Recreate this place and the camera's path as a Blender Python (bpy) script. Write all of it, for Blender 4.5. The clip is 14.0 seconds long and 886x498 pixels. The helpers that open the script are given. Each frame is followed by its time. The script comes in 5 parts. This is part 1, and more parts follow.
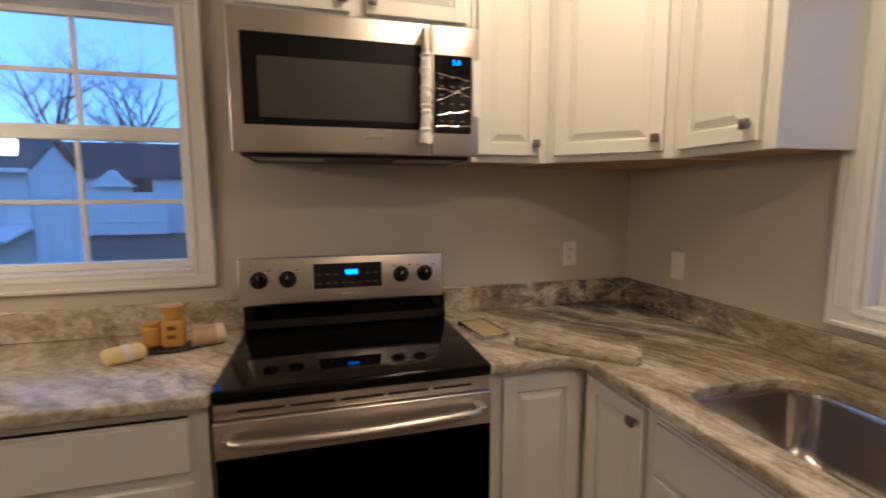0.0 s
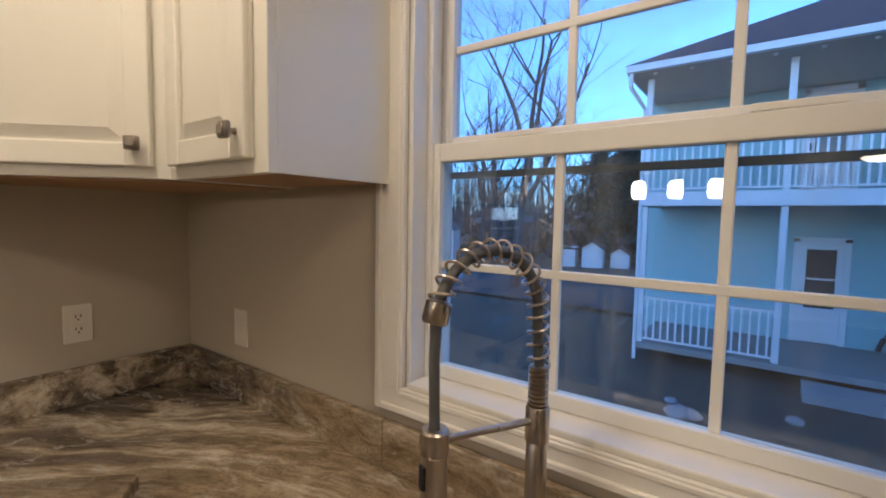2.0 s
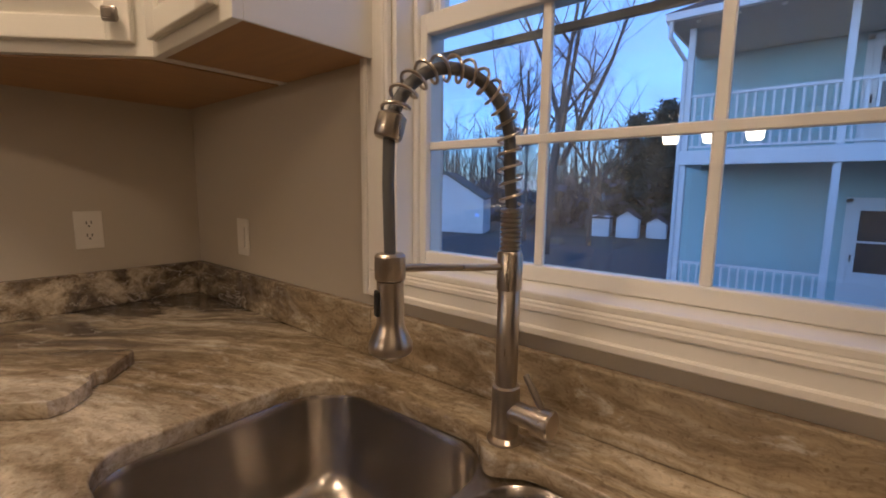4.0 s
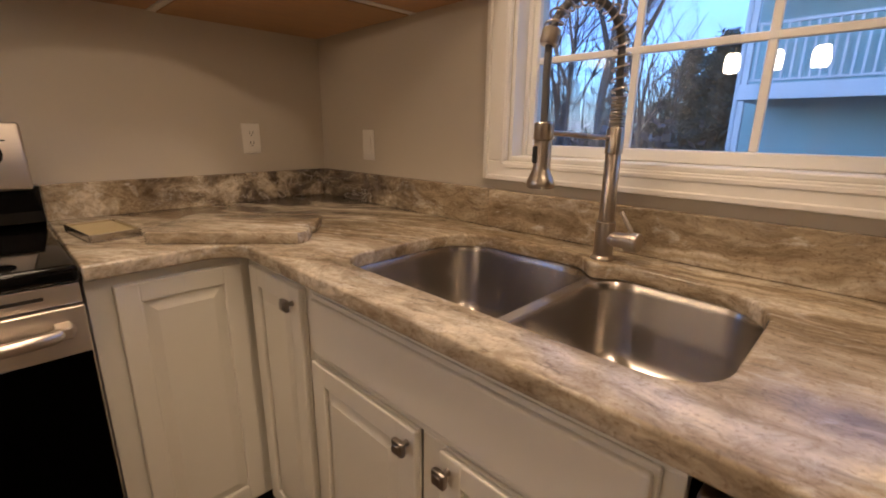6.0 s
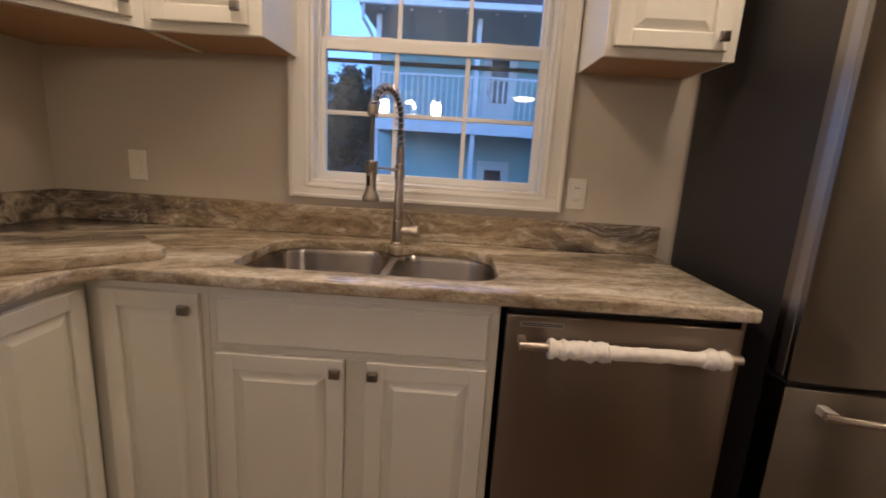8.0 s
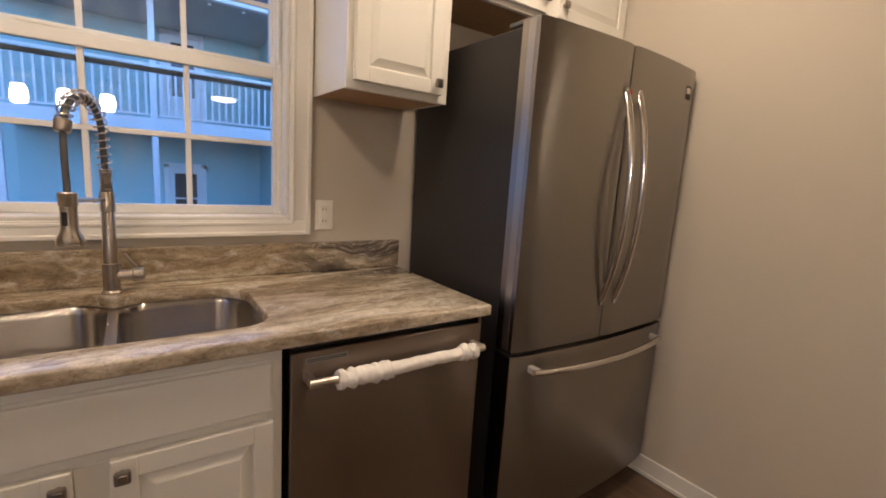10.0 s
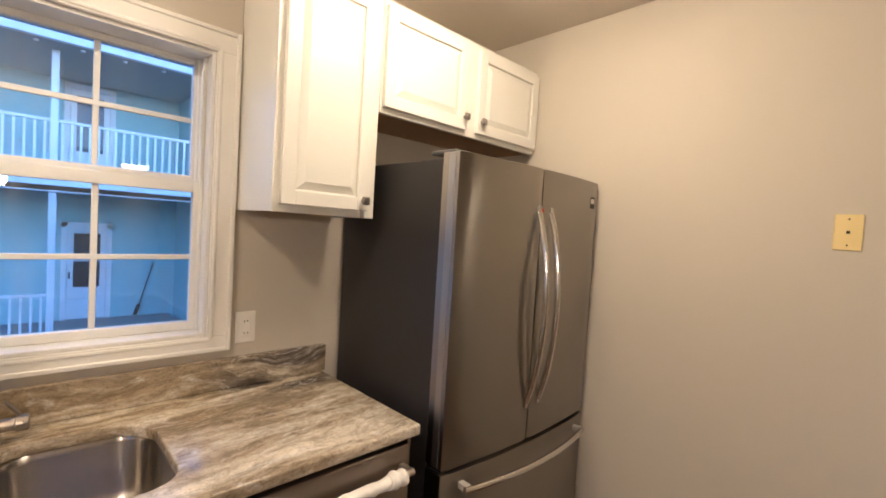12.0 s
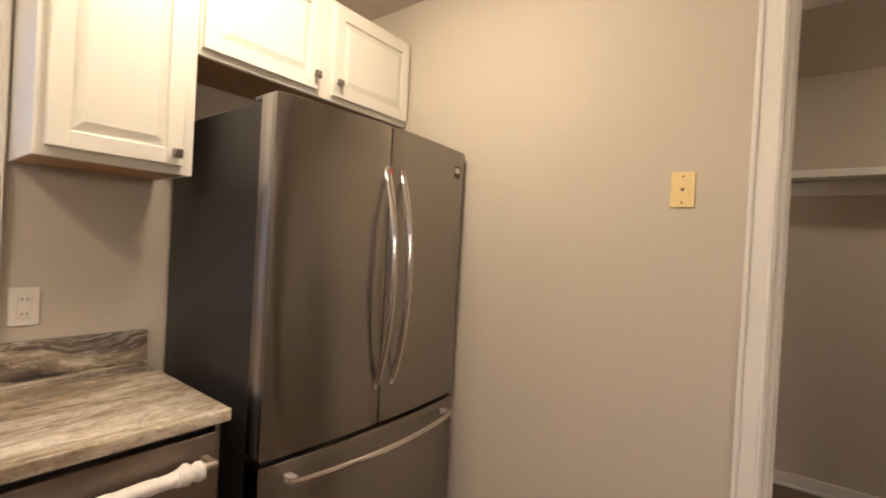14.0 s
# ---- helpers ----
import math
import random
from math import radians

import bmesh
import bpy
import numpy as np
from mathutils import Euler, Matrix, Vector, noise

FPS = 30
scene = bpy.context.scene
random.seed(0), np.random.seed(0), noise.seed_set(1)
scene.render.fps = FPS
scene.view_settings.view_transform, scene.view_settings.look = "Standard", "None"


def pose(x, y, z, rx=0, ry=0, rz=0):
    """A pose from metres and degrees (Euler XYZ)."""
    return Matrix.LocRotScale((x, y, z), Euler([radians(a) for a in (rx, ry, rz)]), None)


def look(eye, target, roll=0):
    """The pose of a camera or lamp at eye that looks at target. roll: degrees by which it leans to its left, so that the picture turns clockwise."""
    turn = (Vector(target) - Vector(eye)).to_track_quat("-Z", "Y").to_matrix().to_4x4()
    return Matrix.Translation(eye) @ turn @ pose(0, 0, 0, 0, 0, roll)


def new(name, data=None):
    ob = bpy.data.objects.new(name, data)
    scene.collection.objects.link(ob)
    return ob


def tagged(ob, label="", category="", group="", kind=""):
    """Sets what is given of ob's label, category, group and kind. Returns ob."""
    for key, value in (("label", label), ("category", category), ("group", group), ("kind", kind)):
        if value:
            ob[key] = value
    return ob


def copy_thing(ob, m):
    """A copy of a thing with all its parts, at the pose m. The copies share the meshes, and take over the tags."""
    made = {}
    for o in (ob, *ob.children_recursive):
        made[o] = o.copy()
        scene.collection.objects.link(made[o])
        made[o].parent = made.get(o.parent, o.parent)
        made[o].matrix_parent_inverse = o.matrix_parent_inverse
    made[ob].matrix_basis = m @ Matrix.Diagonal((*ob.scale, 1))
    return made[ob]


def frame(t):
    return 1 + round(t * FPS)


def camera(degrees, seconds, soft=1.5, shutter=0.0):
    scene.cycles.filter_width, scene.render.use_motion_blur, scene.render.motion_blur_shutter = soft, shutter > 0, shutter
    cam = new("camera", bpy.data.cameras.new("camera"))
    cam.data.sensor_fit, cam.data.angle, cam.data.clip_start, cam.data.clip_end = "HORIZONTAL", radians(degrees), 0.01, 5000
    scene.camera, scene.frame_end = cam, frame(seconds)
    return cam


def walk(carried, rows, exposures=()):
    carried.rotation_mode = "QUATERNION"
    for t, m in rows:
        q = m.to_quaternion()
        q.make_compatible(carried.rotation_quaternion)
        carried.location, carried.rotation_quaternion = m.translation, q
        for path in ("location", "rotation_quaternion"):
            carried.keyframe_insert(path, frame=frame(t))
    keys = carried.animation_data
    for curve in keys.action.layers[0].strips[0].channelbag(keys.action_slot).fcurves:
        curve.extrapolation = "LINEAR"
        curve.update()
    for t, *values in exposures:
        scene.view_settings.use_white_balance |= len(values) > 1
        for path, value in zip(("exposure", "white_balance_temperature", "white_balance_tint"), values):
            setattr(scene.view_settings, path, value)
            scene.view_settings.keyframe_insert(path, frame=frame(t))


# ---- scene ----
cam = camera(89.9, 14.0, soft=1.8, shutter=0.18)
KELVIN, TINT = 5150, 10
EXPOSURES = [(t, stops, KELVIN + warm, TINT + tint) for t, stops, warm, tint in ((0, 0.50, -140, 3), (0.5, 0.70, -80, 1), (1.0, 0.80, -180, 0), (1.5, 0.76, -200, 0), (2.2, 0.40, -220, 0), (4.4, 0.33, 400, 10), (5.0, 0.42, 480, 13), (5.5, 0.57, 450, 10), (6.0, 0.80, 350, 8), (6.5, 0.9, 280, 7), (7.0, 0.80, 200, 6), (7.5, 0.77, 100, 6), (8.0, 0.62, -10, 6), (9.0, 0.60, -70, 6), (11.4, 1.25, -190, 1), (12.5, 1.25, -210, 2), (14.0, 1.27, -120, 2))]
PATH = [
    (0, (0.169, 0.118, 1.437), (0.685, 2.035, 1.194), -0.1),
    (0.5, (0.330, 0.221, 1.444), (1.488, 1.837, 1.223), 0.8),
    (1, (0.491, 0.287, 1.460), (1.994, 1.595, 1.273), 0.8),
    (1.5, (0.710, 0.315, 1.481), (2.319, 1.492, 1.325), 0.8),
    (2, (0.889, 0.364, 1.487), (2.503, 1.538, 1.346), 1.0),
    (2.2, (0.931, 0.378, 1.486), (2.548, 1.548, 1.364), 0.9),
    (3.3, (0.955, 0.340, 1.375), (2.510, 1.575, 1.160), 0.9),
    (4.3, (0.966, 0.290, 1.272), (2.455, 1.573, 0.945), 0.7),
    (4.5, (0.966, 0.288, 1.266), (2.450, 1.570, 0.853), 0.7),
    (5, (0.930, 0.272, 1.257), (2.323, 1.608, 0.734), 1.0),
    (5.5, (0.770, 0.242, 1.234), (2.143, 1.598, 0.712), 0.4),
    (6, (0.558, 0.206, 1.194), (1.935, 1.561, 0.678), 0.6),
    (6.5, (0.351, 0.202, 1.204), (1.753, 1.538, 0.705), 0.5),
    (7, (0.171, 0.289, 1.220), (1.732, 1.449, 0.750), 1.2),
    (7.5, (0.022, 0.350, 1.225), (1.858, 1.010, 0.789), 2.2),
    (8, (-0.089, 0.429, 1.235), (1.869, 0.469, 0.832), 3.5),
    (8.5, (-0.057, 0.544, 1.244), (1.857, 0.106, 0.863), 4.2),
    (9, (-0.032, 0.589, 1.244), (1.757, -0.230, 0.886), 4.3),
    (9.2, (-0.037, 0.578, 1.242), (1.710, -0.332, 0.898), 4.1),
    (11.3, (-0.039, 0.589, 1.483), (1.415, -0.762, 1.239), 3.7),
    (11.5, (-0.028, 0.599, 1.498), (1.414, -0.779, 1.298), 3.7),
    (12, (-0.046, 0.586, 1.529), (1.393, -0.800, 1.446), 3.5),
    (12.5, (-0.057, 0.574, 1.474), (1.364, -0.833, 1.445), 3.5),
    (13, (-0.063, 0.542, 1.373), (1.331, -0.892, 1.351), 3.0),
    (13.5, (-0.068, 0.466, 1.347), (1.299, -0.994, 1.321), 3.0),
    (14, (-0.184, 0.268, 1.382), (1.034, -1.318, 1.365), 3.1),
]
walk(cam, [(t, look(eye, target, roll)) for t, eye, target, roll in PATH], EXPOSURES)

# ---- world and lights ----
world = bpy.data.worlds.new("dusk_sky")
scene.world = world
world.use_nodes = True
wn, wl = world.node_tree.nodes, world.node_tree.links
sky = wn.new("ShaderNodeTexSky")
sky.sky_type, sky.sun_disc = "NISHITA", False
sky.sun_elevation, sky.sun_rotation = radians(4), radians(-82)
sky.air_density, sky.dust_density, sky.ozone_density = 1.0, 0.8, 3.4
wn["Background"].inputs["Strength"].default_value = 0.56
soft_sky = wn.new("ShaderNodeHueSaturation")
soft_sky.inputs["Saturation"].default_value, soft_sky.inputs["Value"].default_value = 0.60, 1.0
wl.new(sky.outputs[0], soft_sky.inputs["Color"])
haze = wn.new("ShaderNodeMix")
haze.data_type, haze.blend_type = "RGBA", "MULTIPLY"
haze.inputs["Factor"].default_value, haze.inputs["B"].default_value = 1.0, (0.76, 0.92, 1.25, 1)
wl.new(soft_sky.outputs[0], haze.inputs["A"])
# drawn-out evening clouds, lilac against the blue
sky_co, sky_map, sky_noise, sky_range = (wn.new("ShaderNode" + k) for k in ("TexCoord", "Mapping", "TexNoise", "MapRange"))
sky_map.inputs["Scale"].default_value = (1.3, 1.3, 7.0)
sky_noise.inputs["Scale"].default_value, sky_noise.inputs["Detail"].default_value = 1.9, 6
sky_range.inputs["From Min"].default_value, sky_range.inputs["From Max"].default_value = 0.46, 0.70
sky_range.inputs["To Min"].default_value, sky_range.inputs["To Max"].default_value = 0.0, 0.7
clouds = wn.new("ShaderNodeMix")
clouds.data_type, clouds.blend_type = "RGBA", "MULTIPLY"
clouds.inputs["B"].default_value = (0.80, 0.66, 0.86, 1)
wl.new(sky_co.outputs["Generated"], sky_map.inputs[0])
wl.new(sky_map.outputs[0], sky_noise.inputs["Vector"])
wl.new(sky_noise.outputs[0], sky_range.inputs[0])
wl.new(sky_range.outputs[0], clouds.inputs["Factor"])
wl.new(haze.outputs["Result"], clouds.inputs["A"])
wl.new(clouds.outputs["Result"], wn["Background"].inputs[0])
LAMP = (1.0, 0.695, 0.385)
DOME_POWER, PENDANT_POWER, DISC_POWER = 30.0, 35.0, 12.0


# ---- materials ----
def mat(name, color, rough=0.5, metal=0.0, vary=0.06, scale=6.0, bump=0.0, bump_scale=120.0, fine=0.03, stretch=(1, 1, 1), coat=0.0, spec=0.5, aniso=0.0):
    m = bpy.data.materials.new(name)
    m.use_nodes = True
    n, l = m.node_tree.nodes, m.node_tree.links
    b = n["Principled BSDF"]
    b.inputs["Metallic"].default_value = metal
    b.inputs["Specular IOR Level"].default_value = spec
    b.inputs["Coat Weight"].default_value = coat
    b.inputs["Coat Roughness"].default_value = 0.08
    if aniso:
        b.inputs["Anisotropic"].default_value = aniso
        tg = n.new("ShaderNodeTangent")
        tg.direction_type, tg.axis = "RADIAL", "Z"
        l.new(tg.outputs[0], b.inputs["Tangent"])
        b.inputs["Anisotropic Rotation"].default_value = 0.25
    tc = n.new("ShaderNodeTexCoord")
    mp = n.new("ShaderNodeMapping")
    mp.inputs["Scale"].default_value = stretch
    l.new(tc.outputs["Object"], mp.inputs[0])
    big, small = n.new("ShaderNodeTexNoise"), n.new("ShaderNodeTexNoise")
    big.inputs["Scale"].default_value, small.inputs["Scale"].default_value = scale, bump_scale
    big.inputs["Detail"].default_value, small.inputs["Detail"].default_value = 4, 3
    for t in (big, small):
        l.new(mp.outputs[0], t.inputs["Vector"])
    mixf = n.new("ShaderNodeMath")
    mixf.operation = "MULTIPLY_ADD"
    l.new(small.outputs[0], mixf.inputs[0])
    mixf.inputs[1].default_value = fine / max(vary, 1e-4)
    l.new(big.outputs[0], mixf.inputs[2])
    ramp = n.new("ShaderNodeValToRGB")
    ramp.color_ramp.elements[0].position, ramp.color_ramp.elements[1].position = 0.3, 0.85 + fine / max(vary, 1e-4)
    ramp.color_ramp.elements[0].color = (*[c * (1 - vary) for c in color], 1)
    ramp.color_ramp.elements[1].color = (*[min(1, c * (1 + vary)) for c in color], 1)
    l.new(mixf.outputs[0], ramp.inputs[0])
    l.new(ramp.outputs[0], b.inputs["Base Color"])
    rr = n.new("ShaderNodeMapRange")
    rr.inputs["To Min"].default_value, rr.inputs["To Max"].default_value = rough * (1 - min(0.15, 3 * vary)), min(1, rough * (1 + min(0.15, 3 * vary)))
    l.new(big.outputs[0], rr.inputs[0])
    l.new(rr.outputs[0], b.inputs["Roughness"])
    if bump:
        bp = n.new("ShaderNodeBump")
        bp.inputs["Strength"].default_value, bp.inputs["Distance"].default_value = bump, 0.002
        l.new(small.outputs[0], bp.inputs["Height"])
        l.new(bp.outputs[0], b.inputs["Normal"])
    return m


def emit(name, color, strength, base=(0.8, 0.8, 0.8)):
    m = bpy.data.materials.new(name)
    m.use_nodes = True
    b = m.node_tree.nodes["Principled BSDF"]
    b.inputs["Base Color"].default_value = (*base, 1)
    b.inputs["Roughness"].default_value = 0.3
    b.inputs["Emission Color"].default_value = (*color, 1)
    b.inputs["Emission Strength"].default_value = strength
    return m


def glass(name, ior=1.6, tint=(0.93, 0.97, 0.97), dirt_haze=0.0):
    m = bpy.data.materials.new(name)
    m.use_nodes = True
    n, l = m.node_tree.nodes, m.node_tree.links
    n.remove(n["Principled BSDF"])
    lw, tr, gl, mx = (n.new("ShaderNode" + k) for k in ("LayerWeight", "BsdfTransparent", "BsdfGlossy", "MixShader"))
    lw.inputs["Blend"].default_value = 0.5
    pw, fr = n.new("ShaderNodeMath"), n.new("ShaderNodeMath")
    pw.operation, fr.operation = "POWER", "MULTIPLY_ADD"
    pw.inputs[1].default_value = 4.0
    f0 = ((ior - 1) / (ior + 1)) ** 2
    fr.inputs[1].default_value, fr.inputs[2].default_value = 1 - f0, f0
    l.new(lw.outputs["Facing"], pw.inputs[0]), l.new(pw.outputs[0], fr.inputs[0])
    tr.inputs[0].default_value = (*tint, 1)
    gl.inputs["Roughness"].default_value = 0.0
    l.new(fr.outputs[0], mx.inputs[0]), l.new(tr.outputs[0], mx.inputs[1]), l.new(gl.outputs[0], mx.inputs[2])
    last = mx.outputs[0]
    if dirt_haze:
        # dusty film with dried drips running down; its pale colour also imitates reflected haze
        tc, mp, ns, rp = (n.new("ShaderNode" + k) for k in ("TexCoord", "Mapping", "TexNoise", "MapRange"))
        mp.inputs["Scale"].default_value = (9, 9, 1.6)
        ns.inputs["Scale"].default_value, ns.inputs["Detail"].default_value = 1.6, 6
        rp.inputs["From Min"].default_value, rp.inputs["From Max"].default_value = 0.5, 0.78
        rp.inputs["To Min"].default_value, rp.inputs["To Max"].default_value = dirt_haze, dirt_haze * 5
        df, dm = n.new("ShaderNodeBsdfDiffuse"), n.new("ShaderNodeMixShader")
        df.inputs[0].default_value = (0.75, 0.77, 0.8, 1)
        l.new(tc.outputs["Object"], mp.inputs[0]), l.new(mp.outputs[0], ns.inputs["Vector"]), l.new(ns.outputs[0], rp.inputs[0])
        l.new(rp.outputs[0], dm.inputs[0]), l.new(last, dm.inputs[1]), l.new(df.outputs[0], dm.inputs[2])
        last = dm.outputs[0]
    l.new(last, n["Material Output"].inputs[0])
    return m


def stone(name):
    """Polished cream and brown stone: flowing bands along the slab, fine striation, pale veins, dark dashes and smoky clouds."""
    m = bpy.data.materials.new(name)
    m.use_nodes = True
    n, l = m.node_tree.nodes, m.node_tree.links
    b = n["Principled BSDF"]

    def noise_tex(vector, scale, detail, rough, distort=0.0):
        t = n.new("ShaderNodeTexNoise")
        for k, v in (("Scale", scale), ("Detail", detail), ("Roughness", rough), ("Distortion", distort)):
            t.inputs[k].default_value = v
        l.new(vector, t.inputs["Vector"])
        return t

    def scaled(vector, size, shift=(0, 0, 0)):
        t = n.new("ShaderNodeMapping")
        t.inputs["Scale"].default_value, t.inputs["Location"].default_value = size, shift
        l.new(vector, t.inputs[0])
        return t.outputs[0]

    def ranged(value, a0, a1, b0, b1):
        t = n.new("ShaderNodeMapRange")
        for k, v in (("From Min", a0), ("From Max", a1), ("To Min", b0), ("To Max", b1)):
            t.inputs[k].default_value = v
        l.new(value, t.inputs[0])
        return t.outputs[0]

    def maths(op, a, c):
        t = n.new("ShaderNodeMath")
        t.operation = op
        for k, v in enumerate((a, c)):
            if isinstance(v, (int, float)):
                t.inputs[k].default_value = v
            else:
                l.new(v, t.inputs[k])
        return t.outputs[0]

    def blend(kind, factor, a, c):
        t = n.new("ShaderNodeMix")
        t.data_type, t.blend_type = "RGBA", kind
        for k, v in (("Factor", factor), ("A", a), ("B", c)):
            if isinstance(v, (int, float, tuple)):
                t.inputs[k].default_value = v
            else:
                l.new(v, t.inputs[k])
        return t.outputs["Result"]

    def ramp(value, stops):
        t = n.new("ShaderNodeValToRGB")
        e = t.color_ramp.elements
        e[0].position, e[0].color = stops[0][0], (*stops[0][1], 1)
        e[1].position, e[1].color = stops[-1][0], (*stops[-1][1], 1)
        for p, c in stops[1:-1]:
            e.new(p).color = (*c, 1)
        l.new(value, t.inputs[0])
        return t.outputs[0]

    def near(place, reach, amount):
        t = n.new("ShaderNodeVectorMath")
        t.operation = "DISTANCE"
        t.inputs[1].default_value = place
        l.new(tc.outputs["Object"], t.inputs[0])
        return ranged(t.outputs["Value"], reach, reach * 0.2, 0.0, amount)

    tc = n.new("ShaderNodeTexCoord")
    # the grain runs along the sink's run and turns across the slab towards the corner
    sep = n.new("ShaderNodeSeparateXYZ")
    l.new(tc.outputs["Object"], sep.inputs[0])
    turn = n.new("ShaderNodeVectorRotate")
    turn.rotation_type = "Z_AXIS"
    turn.inputs["Center"].default_value = (1.3, 1.0, 0.9)
    l.new(tc.outputs["Object"], turn.inputs["Vector"])
    l.new(ranged(sep.outputs["Y"], 0.9, 1.7, radians(-4), radians(-30)), turn.inputs["Angle"])
    warp = noise_tex(turn.outputs[0], 2.3, 4, 0.55)
    flow = blend("LINEAR_LIGHT", 0.075, turn.outputs[0], warp.outputs["Color"])
    wide = scaled(flow, (6.5, 1.15, 6.5))
    bands = noise_tex(wide, 1.5, 9, 0.62, 0.5).outputs[0]
    base = ramp(bands, ((0.30, (0.16, 0.115, 0.066)), (0.385, (0.25, 0.19, 0.118)), (0.45, (0.36, 0.285, 0.188)), (0.485, (0.295, 0.232, 0.152)), (0.53, (0.42, 0.345, 0.242)), (0.60, (0.57, 0.495, 0.385)), (0.70, (0.72, 0.655, 0.55))))
    # a paler run of the bands along the front of the slab
    across = n.new("ShaderNodeSeparateXYZ")
    l.new(flow, across.inputs[0])
    pale = maths("MULTIPLY", ranged(across.outputs["X"], 1.36, 1.10, 0.0, 0.75), ranged(bands, 0.38, 0.56, 0.25, 1.0))
    base = blend("MIX", pale, base, (0.63, 0.565, 0.46, 1))
    # fine striation
    lines = noise_tex(scaled(flow, (34, 4.0, 34)), 1.4, 7, 0.66).outputs[0]
    base = blend("MULTIPLY", 0.55, base, ramp(lines, ((0.36, (0.62, 0.56, 0.47)), (0.47, (0.95, 0.92, 0.87)), (0.62, (1.14, 1.10, 1.03)))))
    # pale crystalline patches
    patch = noise_tex(scaled(flow, (9, 3.0, 9), (3, 1, 2)), 1.9, 7, 0.7, 1.1).outputs[0]
    base = blend("MIX", ranged(patch, 0.55, 0.68, 0.0, 0.65), base, (0.70, 0.65, 0.57, 1))
    # broken crystals
    grit = noise_tex(scaled(flow, (24, 11, 24), (2, 5, 1)), 1.5, 8, 0.74, 0.6).outputs[0]
    base = blend("MULTIPLY", 0.85, base, ramp(grit, ((0.38, (0.66, 0.60, 0.53)), (0.50, (0.97, 0.95, 0.92)), (0.63, (1.28, 1.26, 1.22)))))
    # dark dashes
    dash = noise_tex(scaled(flow, (46, 9.0, 46), (1, 4, 0)), 1.0, 5, 0.62).outputs[0]
    where = noise_tex(scaled(flow, (3, 1.2, 3), (5, 0, 1)), 1.2, 3, 0.5).outputs[0]
    base = blend("MIX", maths("MULTIPLY", ranged(dash, 0.60, 0.68, 0.0, 0.7), ranged(where, 0.42, 0.60, 0.05, 1.0)), base, (0.10, 0.07, 0.052, 1))
    # smoky clouds of the slab where the runs meet and at the refrigerator's end
    cloud = ranged(noise_tex(scaled(flow, (2.6, 1.1, 5), (0.4, 0.3, 0.9)), 1.2, 6, 0.6).outputs[0], 0.56, 0.74, 0.0, 0.5)
    spots = maths("MAXIMUM", near((1.46, 1.88, 0.95), 0.62, 2.4), near((1.62, -0.15, 0.985), 0.30, 2.6))
    smoke = maths("MAXIMUM", cloud, maths("MULTIPLY", spots, ranged(bands, 0.38, 0.60, 0.72, 0.05)))
    t = n.new("ShaderNodeClamp")
    l.new(smoke, t.inputs[0])
    base = blend("MIX", t.outputs[0], base, ramp(lines, ((0.35, (0.055, 0.042, 0.034)), (0.62, (0.20, 0.165, 0.135)))))
    # thin pale veins
    vein = noise_tex(scaled(flow, (5.0, 1.5, 7.0), (7, 2, 4)), 1.5, 5, 0.6, 0.8).outputs[0]
    thin = ranged(maths("ABSOLUTE", maths("SUBTRACT", vein, 0.5), 0.0), 0.012, 0.0, 0.0, 0.65)
    thin = maths("MULTIPLY", thin, ranged(smoke, 0.15, 0.6, 0.0, 1.0))
    base = blend("MIX", thin, base, (0.70, 0.64, 0.56, 1))
    speck = noise_tex(tc.outputs["Object"], 130, 3, 0.6).outputs[0]
    base = blend("MULTIPLY", 1.0, base, ramp(speck, ((0.30, (0.68, 0.66, 0.63)), (0.45, (0.99, 1.03, 1.06)))))
    l.new(base, b.inputs["Base Color"])
    l.new(ranged(lines, 0.3, 0.7, 0.24, 0.16), b.inputs["Roughness"])
    bp = n.new("ShaderNodeBump")
    bp.inputs["Strength"].default_value, bp.inputs["Distance"].default_value = 0.10, 0.001
    l.new(lines, bp.inputs["Height"]), l.new(bp.outputs[0], b.inputs["Normal"])
    return m


def brushed(name, color, rough=0.3, axis=(1, 1, 60), bump=0.05, aniso=0.0, vary=0.05):
    """Brushed steel: fine streaks drawn out along one axis."""
    return mat(name, color, rough, 1.0, vary=vary, scale=3.0, bump=bump, bump_scale=9.0, fine=vary, stretch=axis, aniso=aniso)


PAINT = mat("wall_paint", (0.545, 0.495, 0.408), 0.75, vary=0.03, scale=2.0, bump=0.12, bump_scale=260)
CEIL = mat("ceiling_paint", (0.62, 0.56, 0.48), 0.85, vary=0.03, scale=2.0, bump=0.25, bump_scale=180)
TRIM = mat("trim_paint", (0.78, 0.755, 0.70), 0.35, vary=0.025, scale=4.0, bump=0.04, bump_scale=60)
CAB = mat("cabinet_paint", (0.745, 0.724, 0.65), 0.33, vary=0.02, scale=3.0, bump=0.05, bump_scale=90)
WOODY = mat("cabinet_underside", (0.42, 0.25, 0.12), 0.55, vary=0.15, scale=5.0, bump=0.1, bump_scale=40, stretch=(1, 8, 8))
STONE = stone("banded_stone")
STEEL = brushed("brushed_steel", (0.60, 0.545, 0.48), 0.34, (1, 60, 60), 0.014)
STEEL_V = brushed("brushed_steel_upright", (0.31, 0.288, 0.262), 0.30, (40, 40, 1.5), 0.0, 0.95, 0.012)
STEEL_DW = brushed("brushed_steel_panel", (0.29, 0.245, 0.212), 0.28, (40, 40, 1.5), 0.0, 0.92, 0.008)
SINK = brushed("sink_steel", (0.50, 0.465, 0.42), 0.25, (40, 40, 3), 0.0, 0.85, 0.03)
